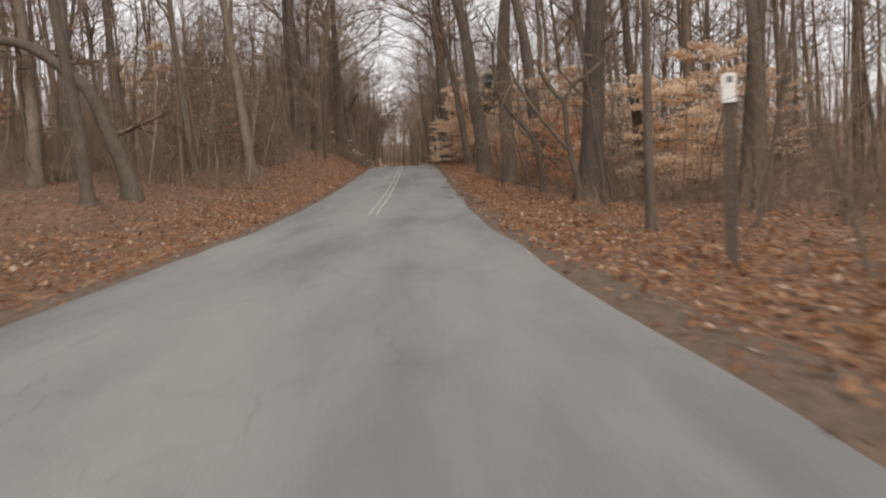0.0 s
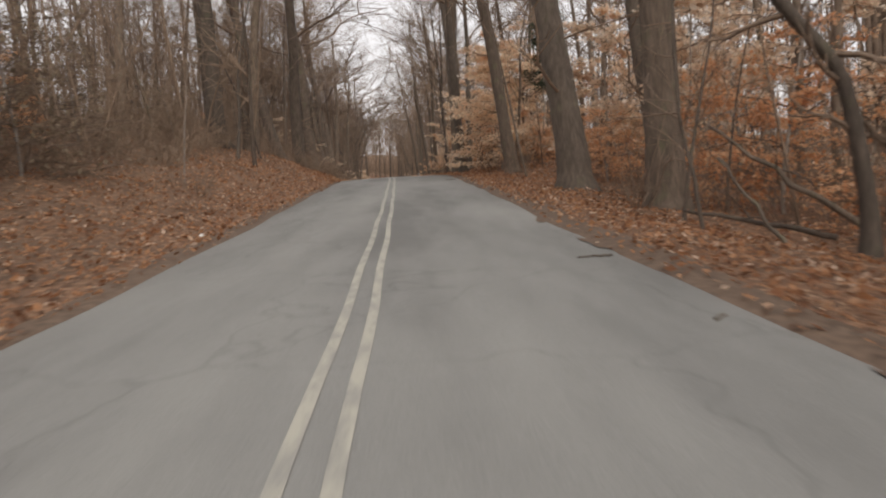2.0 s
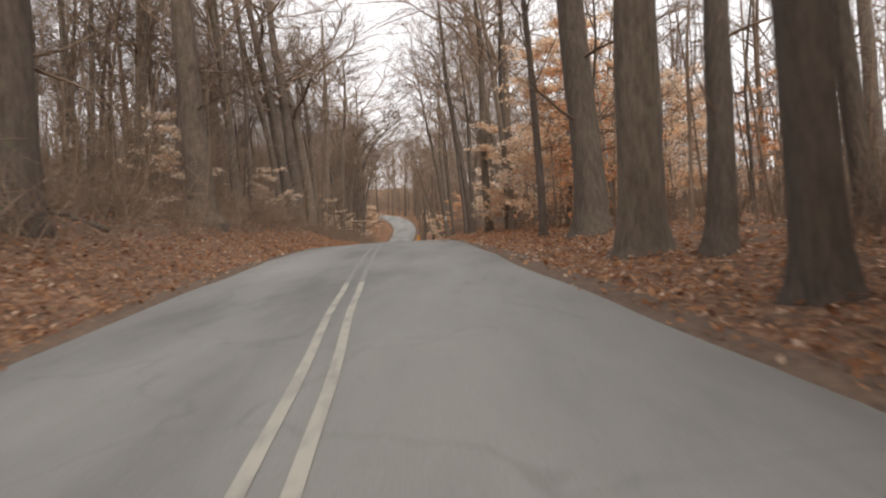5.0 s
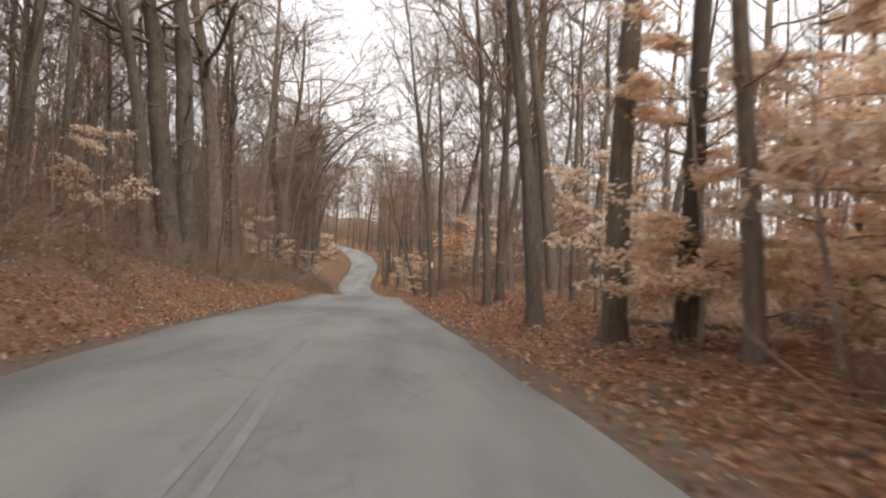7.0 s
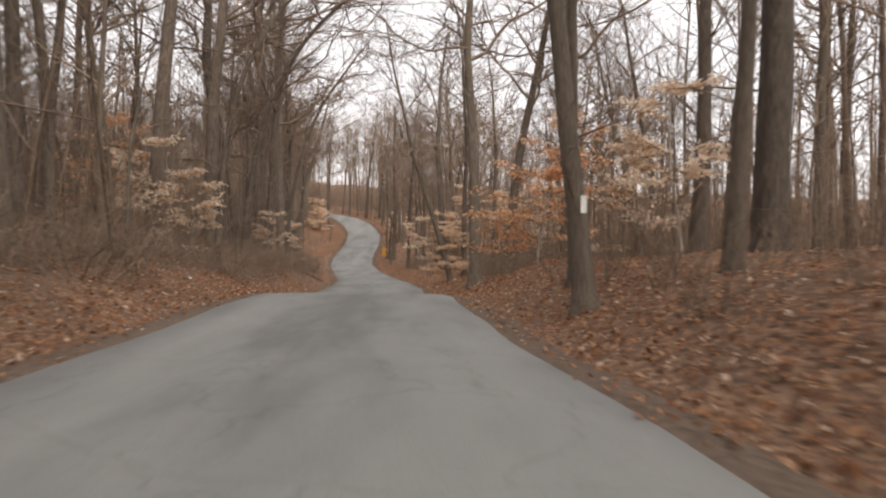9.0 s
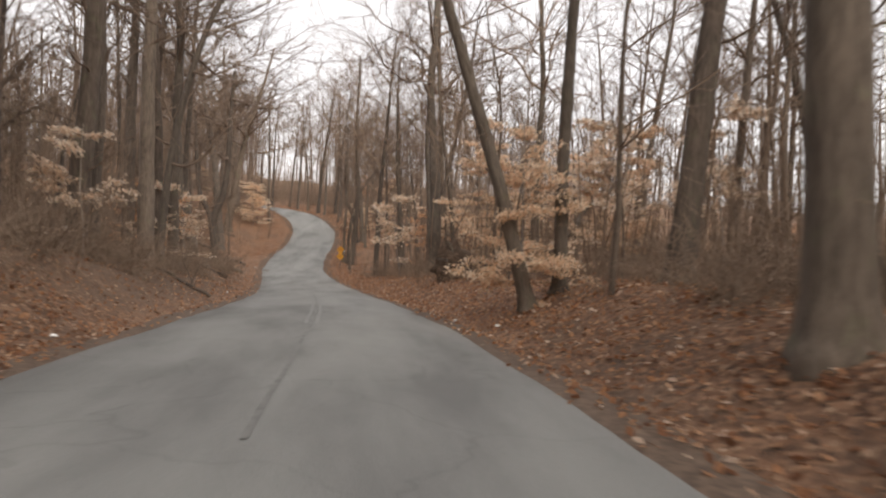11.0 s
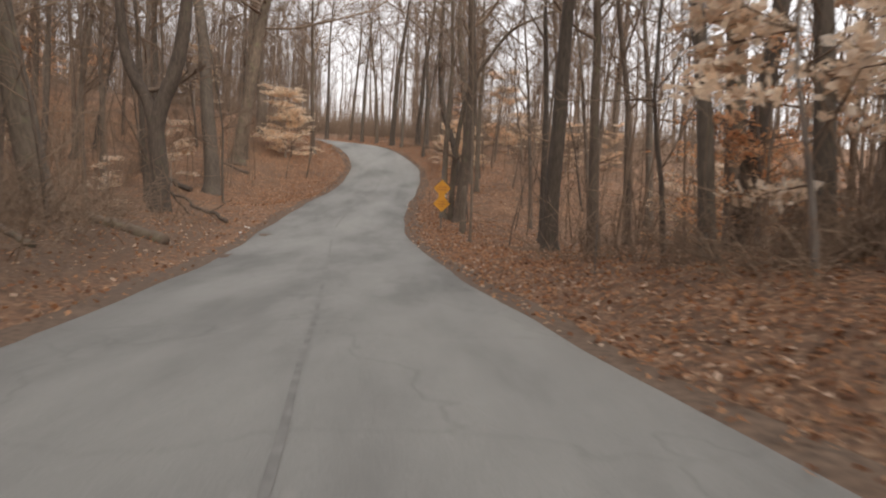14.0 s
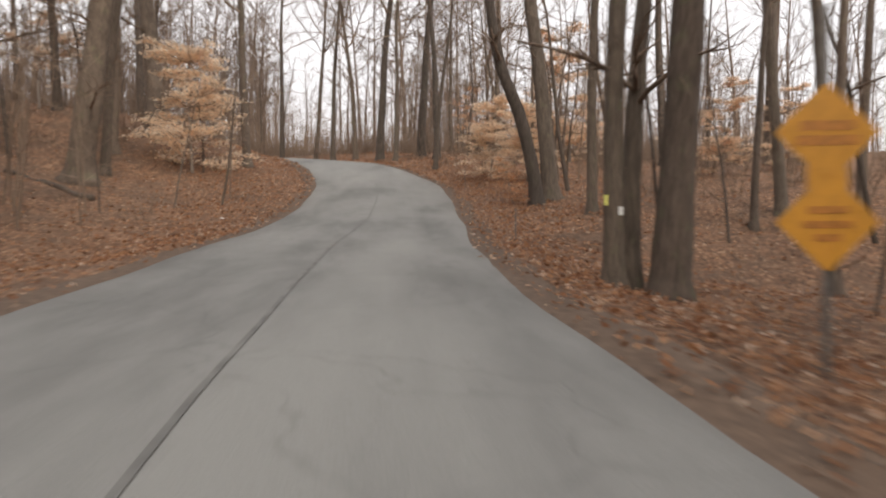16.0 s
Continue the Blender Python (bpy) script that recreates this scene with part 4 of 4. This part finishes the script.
# ---- things beside the road ----
def part(name, bm, mat, parent, label=""):
    me = bpy.data.meshes.new(name)
    bm.to_mesh(me)
    bm.free()
    me.materials.append(mat)
    ob = new(name, me)
    ob.parent = parent
    if label:
        ob["label"] = label
    return ob


def box_bm(sx, sy, sz, at=(0, 0, 0), bevel=0.0, turn=None):
    bm = bmesh.new()
    bmesh.ops.create_cube(bm, size=1, matrix=Matrix.Translation(at) @ (turn or Matrix()) @ Matrix.Diagonal((sx, sy, sz, 1)))
    if bevel:
        bmesh.ops.bevel(bm, geom=bm.edges[:], offset=bevel, segments=2, affect="EDGES")
    return bm


def plate_bm(half, corner, thick, at, diamond=True):
    """A square plate with round corners, standing upright, facing -y."""
    bm = bmesh.new()
    pts = []
    for q in range(4):
        cx, cz = (1, -1, -1, 1)[q], (1, 1, -1, -1)[q]
        for s in range(5):
            a = radians(q * 90 + s * 22.5)
            pts.append((cx * (half - corner) + corner * math.cos(a), cz * (half - corner) + corner * math.sin(a)))
    if diamond:
        c = math.sqrt(0.5)
        pts = [((x - z) * c, (x + z) * c) for x, z in pts]
    front = [bm.verts.new((x + at[0], at[1] - thick / 2, z + at[2])) for x, z in pts]
    back = [bm.verts.new((x + at[0], at[1] + thick / 2, z + at[2])) for x, z in pts]
    bm.faces.new(front[::-1])
    bm.faces.new(back)
    for i in range(len(pts)):
        j = (i + 1) % len(pts)
        bm.faces.new((front[i], front[j], back[j], back[i]))
    bmesh.ops.recalc_face_normals(bm, faces=bm.faces[:])
    return bm


def ribbon_bm(points, width, y):
    """A flat stripe along points of x, z, facing -y."""
    bm = bmesh.new()
    p = np.array(points, float)
    d = np.gradient(p, axis=0)
    d /= np.linalg.norm(d, axis=1)[:, None]
    n = np.stack([-d[:, 1], d[:, 0]], 1) * width / 2
    rows = [(bm.verts.new((a[0] + b[0], y, a[1] + b[1])), bm.verts.new((a[0] - b[0], y, a[1] - b[1]))) for a, b in zip(p, n)]
    for (a, b), (c, e) in zip(rows, rows[1:]):
        bm.faces.new((a, b, e, c))
    return bm


YELLOW = plain("sign_yellow", (0.54, 0.245, 0.018), 0.5, 0.15, 0, 6)
SIGN_DARK = plain("sign_dark", (0.4, 0.155, 0.02), 0.5, 0.35)
STEEL = plain("weathered_steel", (0.16, 0.15, 0.14), 0.55, 0.25, 0.7)
WHITE = plain("white_sign", (0.72, 0.72, 0.7), 0.5, 0.08)
OLD_WOOD = plain("old_post_wood", (0.09, 0.07, 0.055), 0.9, 0.4, 0, 25)
RED = plain("red_plastic", (0.32, 0.04, 0.035), 0.6, 0.25)
LITTER_WHITE = plain("paper_scrap", (0.75, 0.74, 0.72), 0.7, 0.1)
LIME = plain("yellow_tag", (0.62, 0.6, 0.16), 0.5, 0.1)


def base_at(name, x, y, label, category, group="", dz=0.0, turn=0.0):
    ob = tagged(new(name), label, category, group)
    ob.matrix_basis = pose(x, y, float(ground_z(x, y)[0]) + dz, 0, 0, turn)
    return ob


# warning sign: two diamonds, one over the other
sign = base_at("road_sign", -7.77, 219.2, "two yellow diamond warning signs on one steel post", "road sign", turn=-6)
part("post", box_bm(0.06, 0.04, 3.1, (0, 0.03, 1.25), 0.008), STEEL, sign, "dark steel post")
SIGN_Z = 1.17
for k, z in enumerate((SIGN_Z + 0.67, SIGN_Z)):
    pl = part("panel", plate_bm(0.27, 0.03, 0.006, (0, 0, z)), YELLOW, sign, "faded yellow diamond panel")
    if k == 0:
        for q, wd in ((0.05, 0.4), (-0.06, 0.46)):
            part("bar", ribbon_bm([(-wd / 2, z + q), (wd / 2, z + q)], 0.075, -0.008), SIGN_DARK, pl, "faded rust-brown bar")
    else:
        for q, wd in ((0.09, 0.3), (-0.02, 0.36), (-0.12, 0.2)):
            part("bar", ribbon_bm([(-wd / 2, z + q), (wd / 2, z + q)], 0.055, -0.008), SIGN_DARK, pl, "faded rust-brown bar")
part("tag", box_bm(0.3, 0.008, 0.2, (0, 0.004, SIGN_Z + 0.335), 0.003), YELLOW, sign, "small yellow plate between the diamonds")

# white sign on an old post
px0, py0 = 3.36, 8.5
wpost = base_at("signpost", px0, py0, "small white sign on a dark wooden post", "signpost", turn=-25)
part("post", box_bm(0.13, 0.11, 2.2, (0, 0, 0.9), 0.015), OLD_WOOD, wpost)
part("panel", plate_bm(0.08, 0.02, 0.008, (0.0, -0.075, 2.12), False), WHITE, wpost, "white square panel")
part("panel", box_bm(0.16, 0.008, 0.16, (0.0, -0.075, 1.955), 0.003), WHITE, wpost, "white lower panel")
part("bar", box_bm(0.06, 0.004, 0.07, (0.01, -0.083, 2.13)), STEEL, wpost, "grey plain bar")

# dead stem broken off above the bank
snag = Shape()
rs_ = np.random.default_rng(5)
sp_ = bend((0, 0, -0.5), (0.05, 0, 1), 2.5, rs_, 12, 0.02)
snag.tube(np.vstack([sp_, sp_[-1] + [0.05, 0, 0.12]]), np.append(np.linspace(0.15, 0.105, 13), 0.03) * (1 + rs_.normal(0, 0.05, 14)), 9)
sn = tagged(new("snag", snag.mesh("snag", BARK[2])), "dark dead tree stem broken off at head height", "dead tree")
sn.matrix_basis = pose(-6.86, 218.6, float(ground_z(-6.86, 218.6)[0]))

# thin posts beside the bend
for x, y, hgt in ((-7.6, 226.0, 0.75), (-8.3, 231.0, 0.7), (-8.2, 246.0, 1.0), (-5.1, 200.5, 0.9)):
    st = base_at("stake", x, y, "thin dark metal stake in the verge", "stake", "roadside stakes")
    part("rod", box_bm(0.025, 0.02, hgt + 0.3, (0, 0, hgt / 2 - 0.1), 0.004), STEEL, st)

# tags nailed to trunks
for x, y, z, mt, lab, w, h in ((-7.72, 225.4, 0.0, LIME, "small yellow tag on a tree trunk", 0.07, 0.17), (-7.48, 225.4, -0.17, WHITE, "small white tag on a tree trunk", 0.08, 0.13), (-2.33, 129.6, 3.4, WHITE, "pale tag on a dark tree trunk", 0.1, 0.3)):
    tg = tagged(new("tree_tag"), lab, "tag", "tags on tree trunks")
    tg.matrix_basis = pose(x, y, z, 0, 0, 4)
    part("plate", box_bm(w, 0.006, h, (0, 0, 0), 0.002), mt, tg)


def log(name, a, b, r0, r1, mat, label, seed, twigs=0, sag=0.0):
    """A fallen stem or branch from a to b."""
    rng = np.random.default_rng(seed)
    sh = Shape()
    k = 9
    pts = np.array([np.array(a) + (np.array(b) - np.array(a)) * i / k for i in range(k + 1)], float)
    pts[1:-1] += rng.normal(0, 0.05 * np.linalg.norm(np.array(b) - np.array(a)) / 3, (k - 1, 3)) * [1, 1, 0.5]
    rad = np.linspace(r0, r1, k + 1)
    cap0, cap1 = pts[0] + (pts[0] - pts[1]) * 0.02, pts[-1] + (pts[-1] - pts[-2]) * 0.02
    sh.tube(np.vstack([cap0, pts, cap1]), np.concatenate([[0.004], rad, [0.003]]), 9)
    ob = tagged(new(name, sh.mesh(name, mat)), label, "fallen wood", "fallen wood in the leaves")
    for _ in range(twigs):
        i = rng.integers(2, k)
        t = bend(pts[i], rng.normal(0, 1, 3) + [0, 0, 0.5], rng.uniform(0.5, 1.6), rng, 3, 0.2)
        tw = Shape()
        tw.tube(t, np.linspace(rad[i] * 0.45, 0.006, 4), 5)
        br = new("branch", tw.mesh("branch", mat))
        br.parent = ob
    return ob


def on(x, y, up=0.05):
    return (x, y, float(ground_z(x, y)[0]) + up)


# uprooted tree: the root plate stands on edge, its stem lies back into the wood
rx0, ry0 = -1.5, 180.2
bm = bmesh.new()
bmesh.ops.create_icosphere(bm, subdivisions=4, radius=1.0)
for v in bm.verts:
    n = v.co.normalized()
    f = 1 + 0.34 * noise.noise(n * 2.2) + 0.24 * noise.noise(n * 6.0 + Vector((3, 1, 5))) + 0.1 * noise.noise(n * 13)
    lean_ = 1.12 - 0.42 * (n.x + 0.55) if n.z > 0 else 1.0
    v.co = Vector((n.x * (1.06 - 0.24 * n.z) * f, n.y * 0.32 * f, n.z * lean_ * f + 0.05 * noise.noise(n * 25)))
for f in bm.faces:
    f.smooth = True
EARTH = plain("root_earth", (0.075, 0.048, 0.032), 0.95, 0.5, 0, 7)
roots = base_at("uprooted_tree", rx0, ry0, "upturned root plate of a fallen tree, dark with earth", "uprooted tree", turn=20)
rp = part("root_plate", bm, EARTH, roots)
rp.location.z = 0.74
rr = np.random.default_rng(77)
rt = Shape()
for _ in range(34):
    a = rr.uniform(2.9, 6.5)
    o = np.array((math.cos(a) * rr.uniform(0.4, 1.1), rr.uniform(-0.5, 0.1), 0.95 + math.sin(a) * rr.uniform(0.3, 1.0)))
    rt.tube(bend(o, (math.cos(a), rr.uniform(-0.8, 0.2), math.sin(a)), rr.uniform(0.3, 0.9), rr, 5, 0.3), np.linspace(0.035, 0.006, 6), 5)
bm = bmesh.new()
bmesh.ops.create_icosphere(bm, subdivisions=4, radius=1.0)
for v in bm.verts:
    n = v.co.normalized()
    f = 1 + 0.4 * noise.noise(n * 2.6 + Vector((7, 2, 1))) + 0.25 * noise.noise(n * 7.0) + 0.1 * noise.noise(n * 16)
    v.co = Vector((n.x * 0.62 * f - 0.1, n.y * 0.32 * f - 0.12, n.z * 0.42 * f + 0.2))
for f in bm.faces:
    f.smooth = True
part("clod", bm, plain("pale_root_soil", (0.155, 0.104, 0.068), 0.95, 0.45, 0, 6), roots, "paler brown soil hanging under the roots")
hang = Shape()
for _ in range(15):
    o = np.array((rr.uniform(-0.8, 0.8), rr.uniform(-0.62, -0.38), rr.uniform(0.55, 1.0)))
    hang.tube(bend(o, (rr.normal(0, 0.35), -0.25, -1), rr.uniform(0.5, 1.0), rr, 5, 0.22), np.linspace(rr.uniform(0.015, 0.032), 0.005, 6), 5)
tagged(new("root_fringe", hang.mesh("root_fringe", TWIG)), kind="stuff").parent = roots
horn = Shape()
hp = spline([(-0.3, -0.05, 1.25), (-0.55, -0.1, 1.65), (-0.78, -0.1, 1.92), (-0.7, -0.12, 2.12), (-0.45, -0.12, 2.08)], 0.1)
horn.tube(hp, np.linspace(0.13, 0.03, len(hp)), 8)
new("thick_root", horn.mesh("thick_root", BARK[2])).parent = roots
rts = tagged(new("root_tangle", rt.mesh("root_tangle", BARK[2])), kind="stuff")
rts.parent = roots
stem = Shape()
stem.tube(bend((0.1, 0.2, 0.7), (1, 0.35, -0.03), 11, rr, 10, 0.02), np.linspace(0.3, 0.14, 11), 10)
stm = new("stem", stem.mesh("stem", BARK[0]))
stm.parent = roots

for k, (xa, ya, ua, xb, yb, ub, r0, r1, tw) in enumerate((
        (6.2, 38, 0.2, 4.0, 40, 1.9, 0.07, 0.03, 4), (3.9, 36.5, 0.05, 3.3, 37.5, 1.3, 0.04, 0.02, 1), (5.5, 38, 0.1, 2.9, 38.2, 0.3, 0.06, 0.03, 3),
        (-16.4, 216.4, 0.05, -19.5, 218.5, 0.9, 0.09, 0.05, 3), (-19.3, 218.0, 0.9, -18.6, 218.6, 0.05, 0.05, 0.03, 1), (-15.2, 205.8, 0.05, -17.5, 206.5, 0.15, 0.2, 0.15, 0),
        (-14.0, 191.5, 0.1, -16.4, 195.2, 0.2, 0.15, 0.1, 2), (-22.6, 231.2, 0.12, -26.2, 234.4, 0.15, 0.16, 0.12, 1), (-15.2, 199.4, 0.05, -17.4, 201.0, 0.2, 0.08, 0.05, 2), (-21.0, 238.6, 0.1, -24.6, 240.2, 0.15, 0.12, 0.08, 1),
        (2.0, 179.5, 0.1, 6.5, 181, 4.5, 0.16, 0.08, 5), 
        (-10, 40, 0.1, -13, 42, 0.3, 0.08, 0.05, 3), (-9.5, 78, 0.05, -12, 80, 0.2, 0.08, 0.05, 2), (1.0, 104, 0.05, 3.5, 103, 0.1, 0.09, 0.06, 1), (-11.2, 172, 0.05, -13.4, 173, 0.15, 0.06, 0.04, 2))):
    log("fallen_branch", on(xa, ya, ua), on(xb, yb, ub), r0, r1, BARK[(0, 2, 0)[k % 3]], "dead fallen branch lying on leaves" if ub < 1 else "dead leaning branch caught above the leaves", 200 + k, tw)

# crooked tree forks and hanging limbs beside the start of the road
def crooked(x, y, points, r, label, twigs=9, reach=2.4, level=1, limb=(), mat=2):
    sh, cr, tips = Shape(), Shape(), []
    rng = np.random.default_rng(int(abs(x * 31 + y)))
    p = spline([(px, py, pz) for px, py, pz in points], 0.25)
    z0 = float(ground_z(x, y)[0])
    p = p + [x, y, z0]
    sh.tube(p, np.linspace(r, r * 0.35, len(p)) * (1 + rng.normal(0, 0.03, len(p))) * (1 + 0.45 * np.exp(-np.clip(p[:, 2] - z0, 0, None) / (1.6 * r))), 10)
    for arm in limb:  # further stems from the forks
        q = spline(arm, 0.25) + [x, y, z0]
        sh.tube(q, np.linspace(r * 0.7, r * 0.25, len(q)) * (1 + rng.normal(0, 0.03, len(q))), 9)
        p = np.vstack([p, q])
    for _ in range(twigs):
        i = rng.integers(len(p) // 4, len(p) - 1)
        branch(cr, p[i], rng.normal(0, 1, 3) + [0, 0, 0.6], reach * rng.uniform(0.33, 1), r * 0.35, rng, level, 4, tips, 0.22)
    ob = tagged(new("crooked_tree", sh.mesh("trunk", BARK[mat])), label, "tree", "roadside forest trees")
    c = new("crown", cr.mesh("crown", TWIG))
    c.parent = ob
    return ob


for x, y, pts, r in (
        (-10.5, 25.5, [(0, 0, -0.4), (-0.1, 0, 0.8), (-0.5, 0, 2.05), (-1.1, 0, 3.7), (-1.85, 0, 4.5), (-3.1, 0.1, 5.4), (-4.6, 0.2, 5.8), (-6.2, 0.2, 6.6)], 0.3),
        (-6.2, 239.6, [(0, 0, -0.4), (-0.15, 0, 1.2), (-0.6, 0, 3.1), (-1.3, 0, 5.0), (-1.65, 0, 7.2), (-1.75, 0, 10.0), (-1.6, 0, 15.0)], 0.25),
        (-7.16, 226.0, [(0, 0, -0.4), (0.1, 0, 3.0), (0.5, 0, 6.2), (1.2, 0, 7.9), (2.7, 0, 10.0), (4.2, 0.2, 10.9), (5.5, 0.4, 11.5)], 0.17),
        (5.0, 36.2, [(0, 0, -0.4), (0.0, 0, 0.8), (-0.25, 0, 2.3), (-0.45, 0, 2.9), (-0.75, 0, 3.3), (-1.35, 0, 4.0), (-2.0, 0, 5.2), (-2.1, 0, 7.4)], 0.15)):
    crooked(x, y, pts, r, "crooked dark-barked small tree with bare twisted limbs")

crooked(-19.6, 217.6, [(0, 0, -0.4), (0.05, 0, 1.5), (-0.15, 0, 3.4), (0.1, 0, 4.6), (0.7, 0, 6.4), (1.0, 0, 9.0), (1.1, 0, 14.0), (1.3, 0, 18.0)], 0.38,
        "large grey-brown tree forking low above the bank", 16, 5.0, 2, [[(-0.15, 0, 3.2), (-0.55, 0, 4.6), (-1.4, 0, 6.3), (-1.8, 0, 9.0), (-2.2, 0.2, 14.0)]], 0)

# a forked tree and a thin leaning stem before the large trunk beside the start
crooked(4.62, 24.6, [(0, 0, -0.35), (-0.04, 0, 0.61), (-0.3, 0, 1.91), (-0.39, 0, 3.22), (-0.61, 0, 3.48), (-1.13, 0, 4.35), (-1.04, 0, 5.22), (-1.17, 0, 6.79), (-1.04, 0, 8.27)], 0.11,
        "small dark tree with three crooked forking limbs", 10, 2.0, 1, [[(-0.26, 0, 1.65), (-1.09, 0, 2.7), (-1.83, 0, 3.83), (-2.26, 0.09, 4.87), (-2.87, 0.09, 6.09)], [(-0.38, 0, 3.13), (-0.13, 0, 3.74), (0.74, 0, 4.35), (1.22, 0, 4.96), (1.74, 0, 6.26)]])
crooked(5.1, 22.8, [(0, 0, -0.4), (-0.15, 0, 1.4), (-0.3, 0, 2.6), (-0.4, 0, 3.6), (-0.65, 0, 5.2), (-0.8, 0, 7.0), (-0.7, 0, 9.0)], 0.075, "thin dark leaning tree with few bare twigs", 7, 1.6)

# trees on the bank that arch out over the road
for x, y, pts, r in (
        (-13.6, 150.5, [(0, 0, -0.4), (0.2, 0, 4.0), (0.9, 0, 8.0), (2.3, 0.2, 11.0), (4.2, 0.3, 13.2), (6.0, 0.3, 14.2)], 0.16),
        (-14.2, 159.0, [(0, 0, -0.4), (0.3, 0, 4.0), (1.2, 0, 8.0), (2.8, 0, 11.5), (4.9, 0, 14.0), (7.2, 0, 15.6)], 0.2),
        (-15.4, 181.5, [(0, 0, -0.4), (0.4, 0, 5.0), (1.4, 0, 10.0), (3.0, 0, 14.0), (5.0, 0, 17.0), (6.4, 0, 19.0)], 0.2)):
    crooked(x, y, pts, r, "bare tree on the bank arching out over the road", 15, 4.2, 2)

# scraps of litter
for k, (x, y) in enumerate(((-16.4, 236.7), (-15.2, 215.0), (-15.0, 212.9), (-15.4, 215.3), (-11.4, 138.4), (-10.5, 156.9), (-7.3, 63.9), (-5.7, 38.9), (-3.8, 163.5), (-3.3, 160.8), (-11.6, 178.0), (6.7, 41.1), (-2.7, 120.2))):
    bm = bmesh.new()
    bmesh.ops.create_icosphere(bm, subdivisions=2, radius=0.05)
    for v in bm.verts:
        v.co *= 1 + 0.5 * noise.noise(v.co * 22 + Vector((k, 0, 0)))
        v.co.z *= 0.55
    ob = base_at("paper_scrap", x, y, "crumpled white scrap of litter in the leaves", "litter", "litter beside the road", 0.05, k * 40)
    part("wad", bm, LITTER_WHITE, ob)
bm = bmesh.new()
bmesh.ops.create_icosphere(bm, subdivisions=2, radius=0.13)
for v in bm.verts:
    v.co *= 1 + 0.5 * noise.noise(v.co * 14)
    v.co.z *= 0.5
rs = base_at("red_scrap", -0.96, 153.45, "crumpled dull red scrap of litter beside a tree", "litter", "litter beside the road", 0.05)
part("wad", bm, RED, rs)
# sticks on the asphalt
for k, (y, off, ln) in enumerate(((56.9, 2.2, 0.45), (30.0, 2.4, 0.5), (27.0, 2.5, 0.7), (34.0, 2.6, 0.4), (90.0, 2.4, 0.4))):
    i = int(np.abs(LINE[:, 1] - y).argmin())
    x, yy, z = LINE[i, 0] + RIGHT[i, 0] * off, LINE[i, 1], LINE[i, 2] + 0.012
    a = 0.3 + k
    log("stick", (x, yy, z), (x + ln * math.cos(a), yy + ln * math.sin(a) * 0.3, z), 0.014, 0.008, BARK[2], "short dead stick on the asphalt edge", 300 + k)
